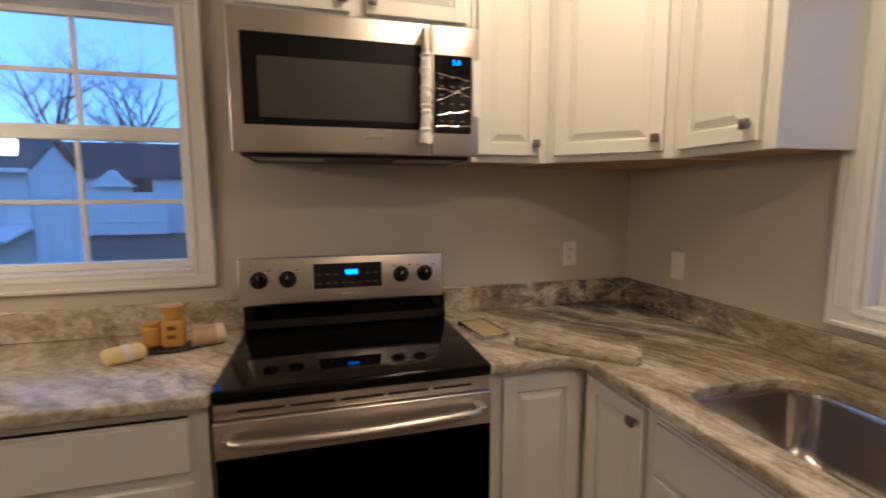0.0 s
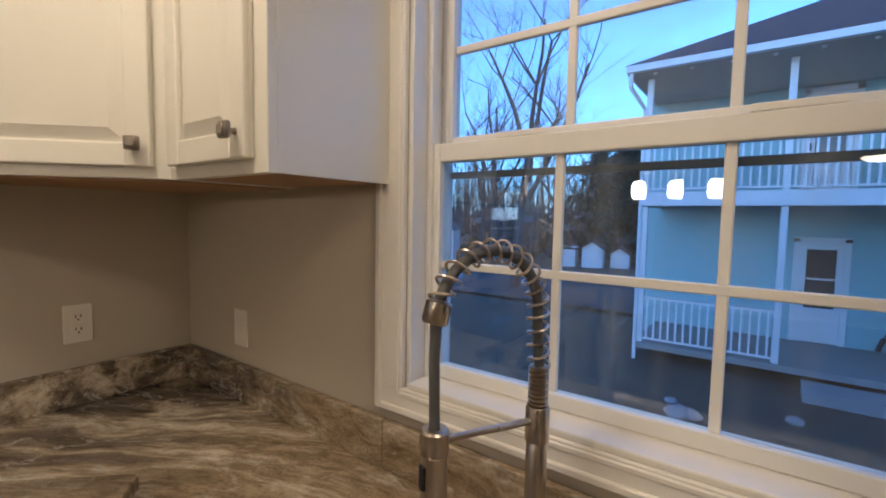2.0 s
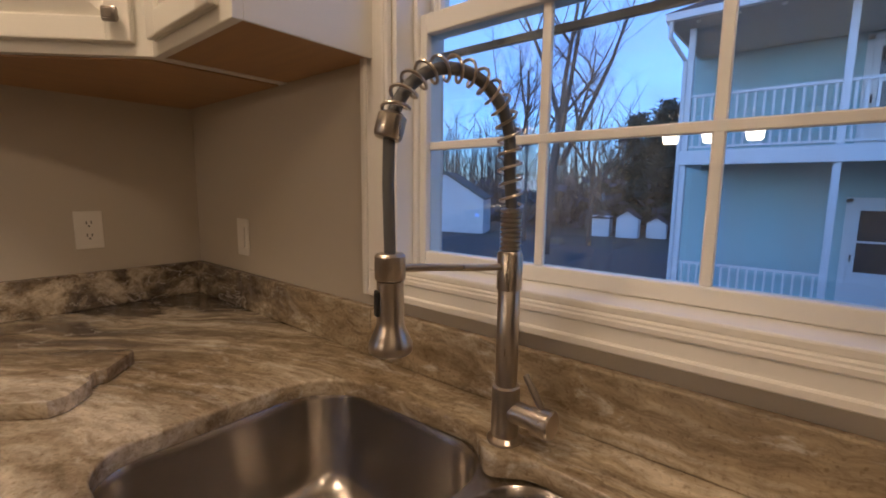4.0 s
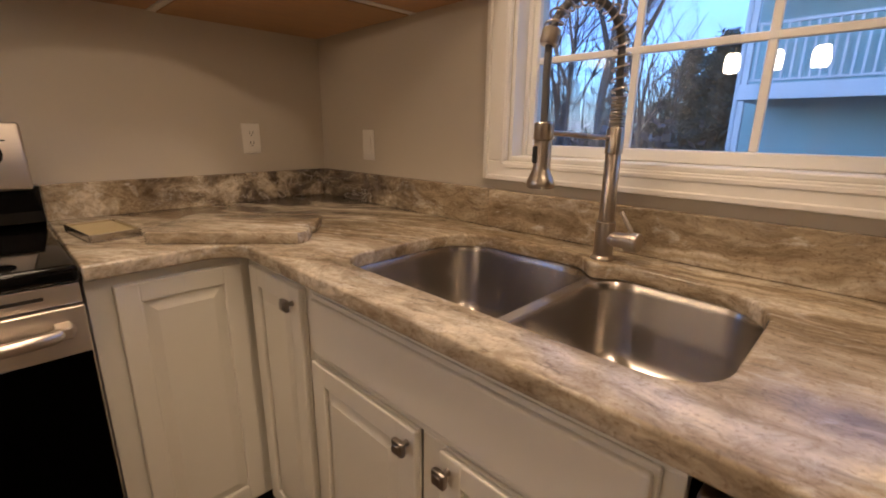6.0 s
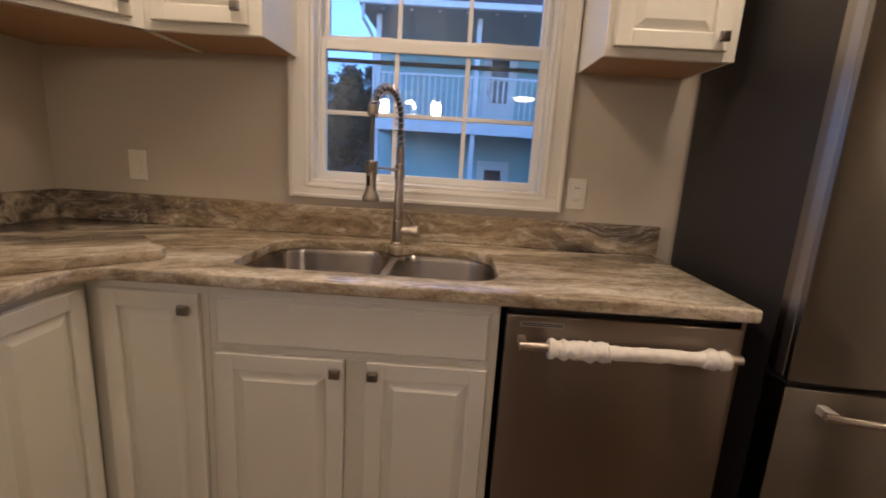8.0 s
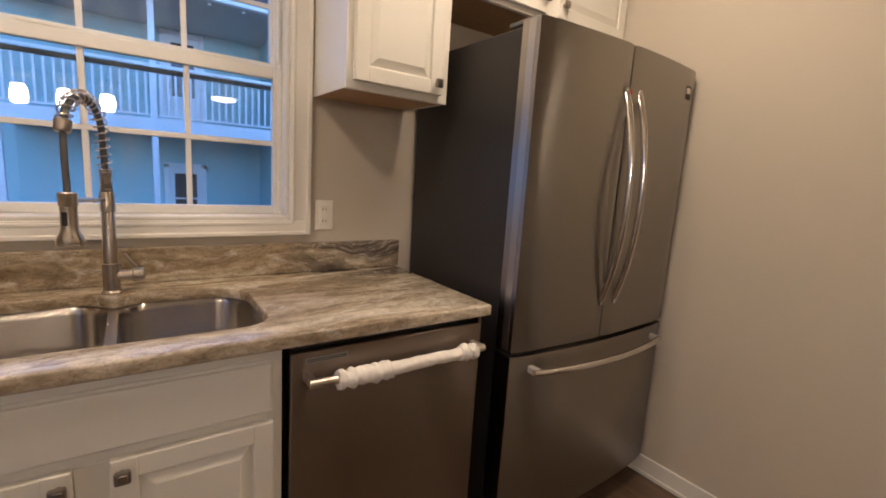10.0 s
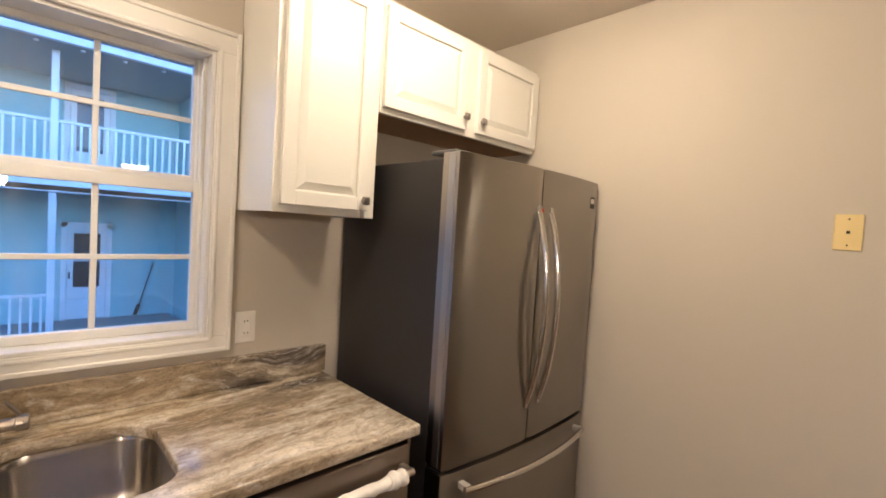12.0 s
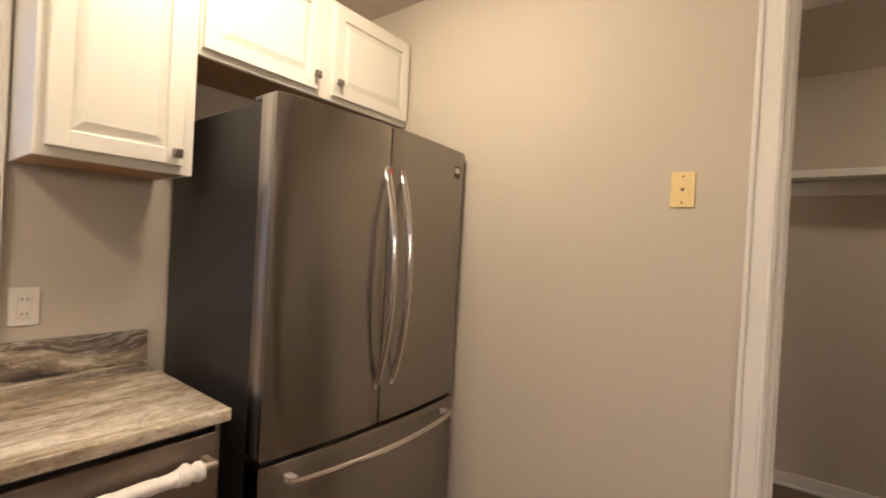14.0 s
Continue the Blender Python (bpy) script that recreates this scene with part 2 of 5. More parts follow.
# lighter steel, for the light caught by the refrigerator door's side
EDGE = brushed("lit_edge_steel", (0.40, 0.38, 0.36), 0.36, (40, 40, 3), 0.01)
NICKEL = brushed("brushed_nickel", (0.46, 0.41, 0.345), 0.29, (40, 40, 2), 0.03)
CHROME = mat("polished_handle", (0.70, 0.67, 0.64), 0.14, 1.0, vary=0.02)
KNOB = mat("pewter_knob", (0.30, 0.27, 0.24), 0.32, 1.0, vary=0.15, scale=60)
BLACK = mat("black_glass", (0.006, 0.006, 0.007), 0.045, vary=0.1, spec=0.3)
DOORGLASS = mat("microwave_door_glass", (0.006, 0.006, 0.006), 0.34, vary=0.1, spec=0.10)
COOK = mat("cooktop_glass", (0.003, 0.003, 0.003), 0.06, vary=0.1, spec=0.20)
HINGE = mat("hinge_plastic", (0.13, 0.125, 0.12), 0.45, vary=0.08)
MARK = mat("printed_grey", (0.05, 0.048, 0.046), 0.5, vary=0.05)
OVENG = mat("oven_glass", (0.001, 0.001, 0.001), 0.05, vary=0.1, spec=0.02)
BLACK_E = mat("black_enamel", (0.006, 0.006, 0.006), 0.16, vary=0.1, spec=0.22)
DARKWIN = mat("smoked_screen", (0.030, 0.025, 0.020), 0.6, vary=0.06, scale=20)
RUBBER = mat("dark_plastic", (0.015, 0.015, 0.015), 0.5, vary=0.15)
HOSE = mat("grey_hose", (0.10, 0.10, 0.10), 0.45, vary=0.12, bump=0.3, bump_scale=300)
SIDE = mat("fridge_side_enamel", (0.032, 0.029, 0.029), 0.42, vary=0.08, bump=0.25, bump_scale=420, spec=0.32)
GREY = mat("grey_plastic", (0.36, 0.34, 0.31), 0.45, vary=0.06)
WRAP = mat("foam_wrap", (0.82, 0.79, 0.74), 0.55, vary=0.06, scale=30, bump=0.5, bump_scale=90)
PLASTIC = mat("white_plastic", (0.80, 0.77, 0.70), 0.3, vary=0.02)
IVORY = mat("ivory_plastic", (0.78, 0.62, 0.27), 0.35, vary=0.03)
SLOT = mat("slot_dark", (0.03, 0.025, 0.02), 0.6)
FLOORM = mat("floor_plank", (0.145, 0.095, 0.062), 0.42, vary=0.35, scale=3.0, bump=0.2, bump_scale=60, stretch=(1, 9, 9))
GLASS = glass("window_glass", 1.8, (0.86, 0.96, 1.0), 0.018)
SCREEN = bpy.data.materials.new("insect_mesh")
SCREEN.use_nodes = True
sn, sl = SCREEN.node_tree.nodes, SCREEN.node_tree.links
s_mix, s_clear = sn.new("ShaderNodeMixShader"), sn.new("ShaderNodeBsdfTransparent")
s_mix.inputs[0].default_value = 0.10
sn["Principled BSDF"].inputs["Base Color"].default_value = (0.03, 0.04, 0.06, 1)
sn["Principled BSDF"].inputs["Roughness"].default_value = 0.7
sl.new(s_clear.outputs[0], s_mix.inputs[1]), sl.new(sn["Principled BSDF"].outputs[0], s_mix.inputs[2])
sl.new(s_mix.outputs[0], sn["Material Output"].inputs[0])
VINYL = mat("white_vinyl", (0.76, 0.75, 0.72), 0.4, vary=0.02)
BLUE = emit("blue_digits", (0.02, 0.25, 1.0), 3.5, (0, 0, 0))
SHADE = emit("frosted_dome_glass", LAMP, DOME_POWER)
PSHADE = emit("frosted_shade_glass", LAMP, PENDANT_POWER)
DISC = emit("disc_diffuser", LAMP, DISC_POWER)


# ---- mesh helpers ----
def part(name, bm, material, parent=None, label="", smooth=False):
    me = bpy.data.meshes.new(name)
    bmesh.ops.recalc_face_normals(bm, faces=bm.faces)
    bm.to_mesh(me)
    bm.free()
    me.materials.append(material)
    if smooth:
        me.polygons.foreach_set("use_smooth", [True] * len(me.polygons))
        me.set_sharp_from_angle(angle=radians(38))
    ob = new(name, me)
    if parent:
        ob.parent = parent
    if label:
        ob["label"] = label
    return ob


def thing(name, label, category, group="", kind="", m=None):
    ob = new(name)
    ob.empty_display_size = 0.05
    if m is not None:
        ob.matrix_basis = m
    return tagged(ob, label, category, group, kind)


def box(x0, x1, y0, y1, z0, z1, bevel=0.0, seg=2, bm=None):
    """A box between the given limits, with rounded edges; joins bm where one is given."""
    b = bmesh.new()
    bmesh.ops.create_cube(b, size=1.0)
    for v in b.verts:
        v.co = Vector(((x0 + x1) / 2 + v.co.x * (x1 - x0), (y0 + y1) / 2 + v.co.y * (y1 - y0), (z0 + z1) / 2 + v.co.z * (z1 - z0)))
    if bevel:
        bmesh.ops.bevel(b, geom=b.edges[:], offset=bevel, segments=seg, affect="EDGES", profile=0.5)
    return joined(bm, b)


def joined(bm, b):
    if bm is None:
        return b
    me = bpy.data.meshes.new("scratch")
    b.to_mesh(me)
    b.free()
    bm.from_mesh(me)
    bpy.data.meshes.remove(me)
    return bm


def turned(profile, seg=24, m=Matrix(), bm=None):
    """A solid of revolution about z from (radius, height) pairs."""
    b = bmesh.new()
    rings = []
    for r, z in profile:
        rings.append([b.verts.new(m @ Vector((r * math.cos(a), r * math.sin(a), z))) for a in (2 * math.pi * k / seg for k in range(seg))])
    for lo, hi in zip(rings, rings[1:]):
        for k in range(seg):
            b.faces.new((lo[k], lo[(k + 1) % seg], hi[(k + 1) % seg], hi[k]))
    b.faces.new(rings[0][::-1]), b.faces.new(rings[-1])
    return joined(bm, b)


def tube(points, radius, seg=10, bm=None, flat=1.0, caps=True):
    """A tube along points; radius is a number or one for each point."""
    b = bmesh.new()
    pts = [Vector(p) for p in points]
    rad = radius if isinstance(radius, (list, tuple)) else [radius] * len(pts)
    rings, side = [], None
    for i, p in enumerate(pts):
        d = (pts[min(i + 1, len(pts) - 1)] - pts[max(i - 1, 0)]).normalized()
        if side is None:
            side = d.orthogonal().normalized()
        side = (side - d * side.dot(d)).normalized()
        up = d.cross(side)
        rings.append([b.verts.new(p + rad[i] * (math.cos(a) * side + flat * math.sin(a) * up)) for a in (2 * math.pi * k / seg for k in range(seg))])
    for lo, hi in zip(rings, rings[1:]):
        for k in range(seg):
            b.faces.new((lo[k], lo[(k + 1) % seg], hi[(k + 1) % seg], hi[k]))
    if caps:
        b.faces.new(rings[0][::-1]), b.faces.new(rings[-1])
    return joined(bm, b)


def crumpled(b, size, freq):
    """Pushes a mesh's points about by smooth noise."""
    for v in b.verts:
        v.co += noise.noise_vector(v.co * freq) * size
    return b


def prism(outline, z0, z1, bevel=0.0, bm=None, seg=2):
    """A flat plate with the given outline in x and y."""
    b = bmesh.new()
    f = b.faces.new([b.verts.new((x, y, z0)) for x, y in outline])
    up = bmesh.ops.extrude_face_region(b, geom=[f])["geom"]
    for v in up:
        if isinstance(v, bmesh.types.BMVert):
            v.co.z = z1
    bmesh.ops.recalc_face_normals(b, faces=b.faces)
    if bevel:
        rim = [e for e in b.edges if abs(e.verts[0].co.z - e.verts[1].co.z) < 1e-6]
        bmesh.ops.bevel(b, geom=rim, offset=bevel, segments=seg, affect="EDGES", profile=0.5)
    return joined(bm, b)


def rounded(corners, steps=7):
    """An outline with each corner (x, y, radius) rounded."""
    out = []
    k = len(corners)
    for i, (x, y, r) in enumerate(corners):
        p = Vector((x, y))
        a = (Vector(corners[i - 1][:2]) - p).normalized()
        c = (Vector(corners[(i + 1) % k][:2]) - p).normalized()
        if r <= 0:
            out.append((x, y))
            continue
        half = a.angle(c) / 2
        d = r / math.tan(half)
        centre = p + (a + c).normalized() * (r / math.sin(half))
        s, e = p + a * d - centre, p + c * d - centre
        turn = s.angle_signed(e)
        for j in range(steps + 1):
            g = -turn * j / steps
            out.append((centre.x + s.x * math.cos(g) - s.y * math.sin(g), centre.y + s.x * math.sin(g) + s.y * math.cos(g)))
    return out


def placed(bm, m):
    bmesh.ops.transform(bm, matrix=m, verts=bm.verts)
    return bm


EAST = pose(1.62, 0, 0, 0, 0, -90)   # local x runs south along the wall, local y out through it
NORTH = pose(0, 2.0, 0)
SOUTH = pose(0, -1.33, 0, 0, 0, 180)
CEIL_Z = 2.545
X_WEST = -6.2

# ---- large structure ----
def wall_with_hole(name, x0, x1, z0, z1, hole, m, thick=0.15, material=PAINT, label=""):
    b = bmesh.new()
    hx0, hx1, hz0, hz1 = hole
    box(x0, hx0, 0, thick, z0, z1, bm=b)
    box(hx1, x1, 0, thick, z0, z1, bm=b)
    if hz0 > z0:
        box(hx0, hx1, 0, thick, z0, hz0, bm=b)
    box(hx0, hx1, 0, thick, hz1, z1, bm=b)
    bmesh.ops.remove_doubles(b, verts=b.verts, dist=1e-5)
    ob = part(name, b, material)
    ob.matrix_basis = m
    return tagged(ob, label, "wall", kind="structure")


WIN = dict(half=0.443, z0=1.112, z1=2.088)
E_C, N_C, N_UP, N_HALF = 0.5475, -0.695, 0.03, 0.3805
wall_with_hole("wall_east", -2.15, 1.33, 0, CEIL_Z, (-E_C - WIN["half"], -E_C + WIN["half"], WIN["z0"], WIN["z1"]), EAST, label="beige painted kitchen wall with the sink window")
wall_with_hole("wall_north", X_WEST, 1.62, 0, CEIL_Z, (N_C - N_HALF, N_C + N_HALF, WIN["z0"] + N_UP, WIN["z1"] + N_UP), NORTH, label="beige painted kitchen wall behind the range")
wall_with_hole("wall_south", -1.77, 6.2, 0, CEIL_Z, (0.165, 0.965, 0, 2.17), SOUTH, thick=0.12, label="beige painted plain wall with a doorway")
tagged(part("wall_west", box(X_WEST - 0.15, X_WEST, -1.33, 2.15, 0, CEIL_Z), PAINT), "beige painted far wall of the open room", "wall", kind="structure")
tagged(part("wall_pantry_back", box(-2.1, 1.3, -3.42, -3.27, 0, CEIL_Z), PAINT), "beige painted back wall of the pantry", "wall", kind="structure")
tagged(part("wall_pantry_east", box(1.15, 1.3, -3.27, -1.45, 0, CEIL_Z), PAINT), "beige painted side wall of the pantry", "wall", kind="structure")
tagged(part("wall_pantry_west", box(-2.1, -1.95, -3.27, -1.45, 0, CEIL_Z), PAINT), "beige painted side wall of the pantry", "wall", kind="structure")
tagged(part("ceiling", box(X_WEST - 0.15, 1.77, -3.42, 2.15, CEIL_Z, CEIL_Z + 0.12), CEIL), "off-white matt painted flat ceiling", "ceiling", kind="structure")
tagged(part("wall_outside", box(-2.1, 1.77, -3.5, -3.425, -1.2, CEIL_Z + 0.12), VINYL), "white siding on the back of the house", "wall", kind="structure")
floor = tagged(part("floor", box(X_WEST - 0.15, 1.77, -3.42, 2.15, -0.2, -0.012), RUBBER), "dark brown wood plank floor", "floor", kind="structure")
tagged(part("roof", box(X_WEST - 0.5, 2.1, -3.8, 2.5, CEIL_Z + 0.14, CEIL_Z + 0.24), RUBBER), "dark flat roof over the kitchen", "roof", kind="structure")
tagged(part("foundation", box(X_WEST - 0.15, 1.77, -3.42, 2.15, -1.6, -0.205), GREY), "grey concrete foundation under the house", "foundation", kind="structure")


def baseboard(x0, x1, m, label="white painted baseboard"):
    b = bmesh.new()
    box(x0, x1, -0.012, -0.001, 0, 0.088, 0.002, 1, b)
    box(x0, x1, -0.022, -0.0125, 0, 0.02, 0.003, 1, b)
    ob = tagged(part("baseboard", b, TRIM), label, "baseboard", kind="structure")
    ob.matrix_basis = m


baseboard(-1.62, 0.09, SOUTH)
baseboard(1.04, 6.2, SOUTH)
baseboard(-6.2, -1.26, NORTH)
baseboard(-1.15, 1.95, pose(0, -3.27, 0, 0, 0, 180))
baseboard(-2.0, 1.33, pose(X_WEST, 0, 0, 0, 0, 90))


def casing_strips(b, x0, x1, z0, z1, w, four=True, wb=0.055):
    """Moulded trim about an opening: a flat board, a raised outer bead and a thin inner bead, mitred by butting."""
    def strip(ax0, ax1, az0, az1, proud):
        box(ax0, ax1, -proud, -0.0005, az0, az1, 0.0025, 1, b)
    strip(x0 - w, x0, z0, z1, 0.016), strip(x1, x1 + w, z0, z1, 0.016)
    strip(x0 - w, x1 + w, z1, z1 + w, 0.0165)
    strip(x0 - w - 0.001, x0 - w + 0.014, z0 - (wb if four else 0), z1 + w + 0.001, 0.024)
    strip(x1 + w - 0.014, x1 + w + 0.001, z0 - (wb if four else 0), z1 + w + 0.001, 0.024)
    strip(x0 - w + 0.0145, x1 + w - 0.0145, z1 + w - 0.014, z1 + w + 0.0005, 0.0235)
    strip(x0 - 0.018, x0 - 0.006, z0 - 0.01, z1 + 0.012, 0.020), strip(x1 + 0.006, x1 + 0.018, z0 - 0.01, z1 + 0.012, 0.020)
    strip(x0 - 0.0055, x1 + 0.0055, z1 + 0.006, z1 + 0.018, 0.0195)
    if four:
        strip(x0 - w, x1 + w, z0 - wb, z0, 0.0165)
        strip(x0 - w + 0.0145, x1 + w - 0.0145, z0 - wb - 0.0005, z0 - wb + 0.014, 0.0235)
        strip(x0 - 0.0055, x1 + 0.0055, z0 - 0.018, z0 - 0.006, 0.0195)


def window(name, m, label, cols=3, gx=0.4025, screen=False):
    """A double-hung six-over-six window with its casing, sashes, bars and panes; local x along the wall, y outward."""
    h, z0, z1 = gx + 0.0405, WIN["z0"], WIN["z1"]
    top = tagged(new(name), label, "window", kind="structure")
    top.matrix_basis = m
    b = bmesh.new()
    casing_strips(b, -h, h, z0, z1, 0.0745)
    part("window_casing", b, TRIM, top)
    b = bmesh.new()
    t = 0.012
    box(-h, -h + t, 0, 0.15, z0, z1, 0.001, 1, b), box(h - t, h, 0, 0.15, z0, z1, 0.001, 1, b)
    box(-h + t, h - t, 0, 0.15, z1 - t, z1, 0.001, 1, b)
    for s in (-1, 1):
        box(min(s * (h - t), s * (h - t - 0.012)), max(s * (h - t), s * (h - t - 0.012)), 0.048, 0.062, z0 + t, z1 - t, 0.002, 1, b)
        box(min(s * (h - t), s * (h - t - 0.016)), max(s * (h - t), s * (h - t - 0.016)), 0.098, 0.11, z0 + t, z1 - t, 0.002, 1, b)
    part("window_jamb", b, VINYL, top)
    b = box(-h + t, h - t, -0.012, 0.15, z0 - 0.001, z0 + 0.014, 0.004, 2)
    part("window_sill", b, TRIM, top)
    for sash, d, ga, gb, fa, fb in (("lower_sash", 0.075, 1.156, 1.608, z0 + 0.0145, 1.648), ("upper_sash", 0.118, 1.668, 2.054, 1.618, z1 - 0.0125)):
        b = bmesh.new()
        y0, y1 = d - 0.016, d + 0.016
        o = h - t - 0.0005 - (0 if sash == "upper_sash" else 0.0005)
        box(-o, -gx, y0, y1, fa, fb, 0.003, 2, b), box(gx, o, y0, y1, fa, fb, 0.003, 2, b)
        box(-gx, gx, y0 + 0.0005, y1 - 0.0005, fa, ga, 0.003, 2, b), box(-gx, gx, y0 - 0.0003, y1 - 0.0005, gb, fb, 0.003, 2, b)
        if sash == "lower_sash":
            for lx in (-0.52 * gx, 0.52 * gx):
                prism([(lx - 0.055, 0.058), (lx + 0.055, 0.058), (lx + 0.04, 0.078), (lx - 0.04, 0.078)], fb - 0.001, fb + 0.011, 0.002, b)
        frame_ob = part(sash, b, VINYL, top)
        zc = (ga + gb) / 2
        xs = [-gx + 2 * gx * k / cols for k in range(cols + 1)]
        for x in xs[1:-1]:
            part("bar", box(x - 0.0085, x + 0.0085, d - 0.006, d + 0.006, ga, gb, 0.002, 1), VINYL, frame_ob)
        part("bar", box(-gx, gx, d - 0.0066, d + 0.0066, zc - 0.0085, zc + 0.0085, 0.002, 1), VINYL, frame_ob)
        for i in range(cols):
            for za, zb in ((ga, zc), (zc, gb)):
                p = part("pane", box(xs[i], xs[i + 1], d - 0.0015, d + 0.0015, za, zb), GLASS, frame_ob)
                p.visible_shadow = False
    if screen:
        sc = part("insect_screen", box(-h + 0.013, h - 0.013, 0.1405, 0.1412, z0 + 0.015, 1.578), SCREEN, top, "fine dark insect screen")
        sc.visible_shadow = False
        part("screen_rail", box(-h + 0.013, h - 0.013, 0.137, 0.149, 1.5785, 1.594, 0.002, 1), HINGE, sc, "dark grey screen rail")
    part("side_track", box(h - 0.03, h - 0.022, 0.04, 0.052, 1.66, 2.03, 0.001, 1), VINYL, top)
    return top


window("window_1", EAST @ pose(-E_C, 0, 0), "white double-hung six-over-six window over the sink", screen=True)
window("window_2", NORTH @ pose(N_C, 0, N_UP), "white double-hung four-over-four window beside the range", 2, 0.34)

b = bmesh.new()
casing_strips(b, 0.165, 0.965, 0, 2.17, 0.073, four=False)
box(0.165, 0.18, 0, 0.12, 0, 2.17, 0.001, 1, b), box(0.95, 0.965, 0, 0.12, 0, 2.17, 0.001, 1, b), box(0.18, 0.95, 0, 0.12, 2.155, 2.17, 0.001, 1, b)
box(0.18, 0.19, 0.04, 0.075, 0, 2.155, 0.002, 1, b), box(0.94, 0.95, 0.04, 0.075, 0, 2.155, 0.002, 1, b)
ob = tagged(part("trim", b, TRIM), "white moulded casing about an open doorway", "door casing", kind="structure")
ob.matrix_basis = SOUTH

shelf = thing("pantry_shelf", "white painted shelf along the pantry's back wall", "shelf")
part("shelf_board", box(-1.95, 1.15, -3.262, -2.98, 1.895, 1.913, 0.003, 1), TRIM, shelf)
part("cleat", box(-1.95, 1.15, -3.269, -3.252, 1.805, 1.8945, 0.003, 1), TRIM, shelf)
part("front_lip", box(-1.95, 1.15, -2.979, -2.962, 1.875, 1.918, 0.003, 1), TRIM, shelf)

# ---- cabinets ----
def knob(parent, m):
    """A square pewter knob with a pillowed face on a round stem; local y points into the door."""
    b = turned([(0.0065, 0), (0.005, 0.006), (0.006, 0.014)], 12, pose(0, 0, 0, 90))
    box(-0.0145, 0.0145, -0.026, -0.0135, -0.0145, 0.0145, 0.0045, 2, b)
    box(-0.009, 0.009, -0.0285, -0.0255, -0.009, 0.009, 0.0014, 1, b)
    ob = part("knob", placed(b, m), KNOB, parent, "pewter square knob", True)
    return ob


def panel_door(parent, name, x0, x1, z0, z1, y=0.0, knob_at=None, raised=True):
    """A raised-panel door leaf in local x and z; its back lies at y, its face 0.02 nearer."""
    b = bmesh.new()
    w, fy, field = 0.048, y - 0.020, None
    box(x0, x1, y - 0.0085, y - 0.0005, z0, z1, 0.002, 1, b)
    if raised and (x1 - x0) > 0.16 and (z1 - z0) > 0.16:
        box(x0, x0 + w, fy, y - 0.008, z0, z1, 0.0035, 2, b), box(x1 - w, x1, fy, y - 0.008, z0, z1, 0.0035, 2, b)
        box(x0 + w - 0.002, x1 - w + 0.002, fy + 0.0003, y - 0.008, z0, z0 + w, 0.0035, 2, b)
        box(x0 + w - 0.002, x1 - w + 0.002, fy + 0.0003, y - 0.008, z1 - w, z1, 0.0035, 2, b)
        # the field, sloped on all sides
        f = 0.003
        outer = [(x0 + w + f, z0 + w + f), (x1 - w - f, z0 + w + f), (x1 - w - f, z1 - w - f), (x0 + w + f, z1 - w - f)]
        s = min(0.026, (x1 - x0 - 2 * w) * 0.22)
        inner = [(x0 + w + s + f, z0 + w + s + f), (x1 - w - s - f, z0 + w + s + f), (x1 - w - s - f, z1 - w - s - f), (x0 + w + s + f, z1 - w - s - f)]
        field = bmesh.new()
        lo = [field.verts.new((p, y - 0.0083, q)) for p, q in outer]
        hi = [field.verts.new((p, fy + 0.001, q)) for p, q in inner]
        for k in range(4):
            field.faces.new((lo[k], lo[(k + 1) % 4], hi[(k + 1) % 4], hi[k]))
        field.faces.new(hi)
    else:
        box(x0 + 0.006, x1 - 0.006, fy, y - 0.008, z0 + 0.006, z1 - 0.006, 0.004, 2, b)
    leaf = part(name, b, CAB, parent)
    if field:
        part("panel", field, CAB, leaf)
    if knob_at:
        knob(leaf, pose(knob_at[0], fy, knob_at[1]))
    return leaf


def wall_cabinet(name, m, width, depth, z0, z1, doors, label, group="wall cabinets", end=(0, 0)):
    """Local x from 0 to width along the face, y into the wall from 0 at the face frame."""
    top = thing(name, label, "cabinet", group, m=m)
    part("face_frame", box(0.0006, width - 0.0006, 0, 0.019, z0, z1, 0.0015, 1), CAB, top)
    part("side_panel", box(0.0006, 0.006, 0.0188, depth, z0 + 0.001, z1, 0.001, 1), CAB, top)
    part("side_panel", box(width - 0.006, width - 0.0006, 0.0188, depth, z0 + 0.001, z1, 0.001, 1), CAB, top)
    part("top_panel", box(0.0063, width - 0.0063, 0.0188, depth, z1 - 0.016, z1 - 0.0005), CAB, top)
    part("underside", box(0.0063, width - 0.0063, 0.0195, depth - 0.001, z0 + 0.004, z0 + 0.018), WOODY, top, "unpainted wood underside")
    for i, (a, c, d0, d1, kx, kz) in enumerate(doors):
        panel_door(top, "door", a, c, d0, d1, 0, knob_at=(kx, kz))
    return top


UP0, UP1 = 1.556, 2.355
CAB_E = pose(1.315, 0, 0, 0, 0, -90)
CAB_N = pose(0, 1.695, 0)
wall_cabinet("wall_cabinet", CAB_N @ pose(0.70, 0, 0), 0.309, 0.304, UP0, UP1, [(0.018, 0.268, UP0 + 0.025, UP1 - 0.025, 0.244, UP0 + 0.07)], "white raised-panel wall cabinet beside the microwave")
diag = math.hypot(0.305, 0.305)
top = thing("corner_wall_cabinet", "white diagonal corner wall cabinet with one door", "cabinet", "wall cabinets")
b = prism([(1.01, 1.695), (1.315, 1.39), (1.619, 1.39), (1.619, 1.999), (1.01, 1.999)], UP0 + 0.002, UP1, 0.001)
part("body", b, CAB, top)
part("underside", prism([(1.03, 1.70), (1.318, 1.41), (1.61, 1.41), (1.61, 1.99), (1.03, 1.99)], UP0 - 0.002, UP0 + 0.0015), WOODY, top, "unpainted wood underside")
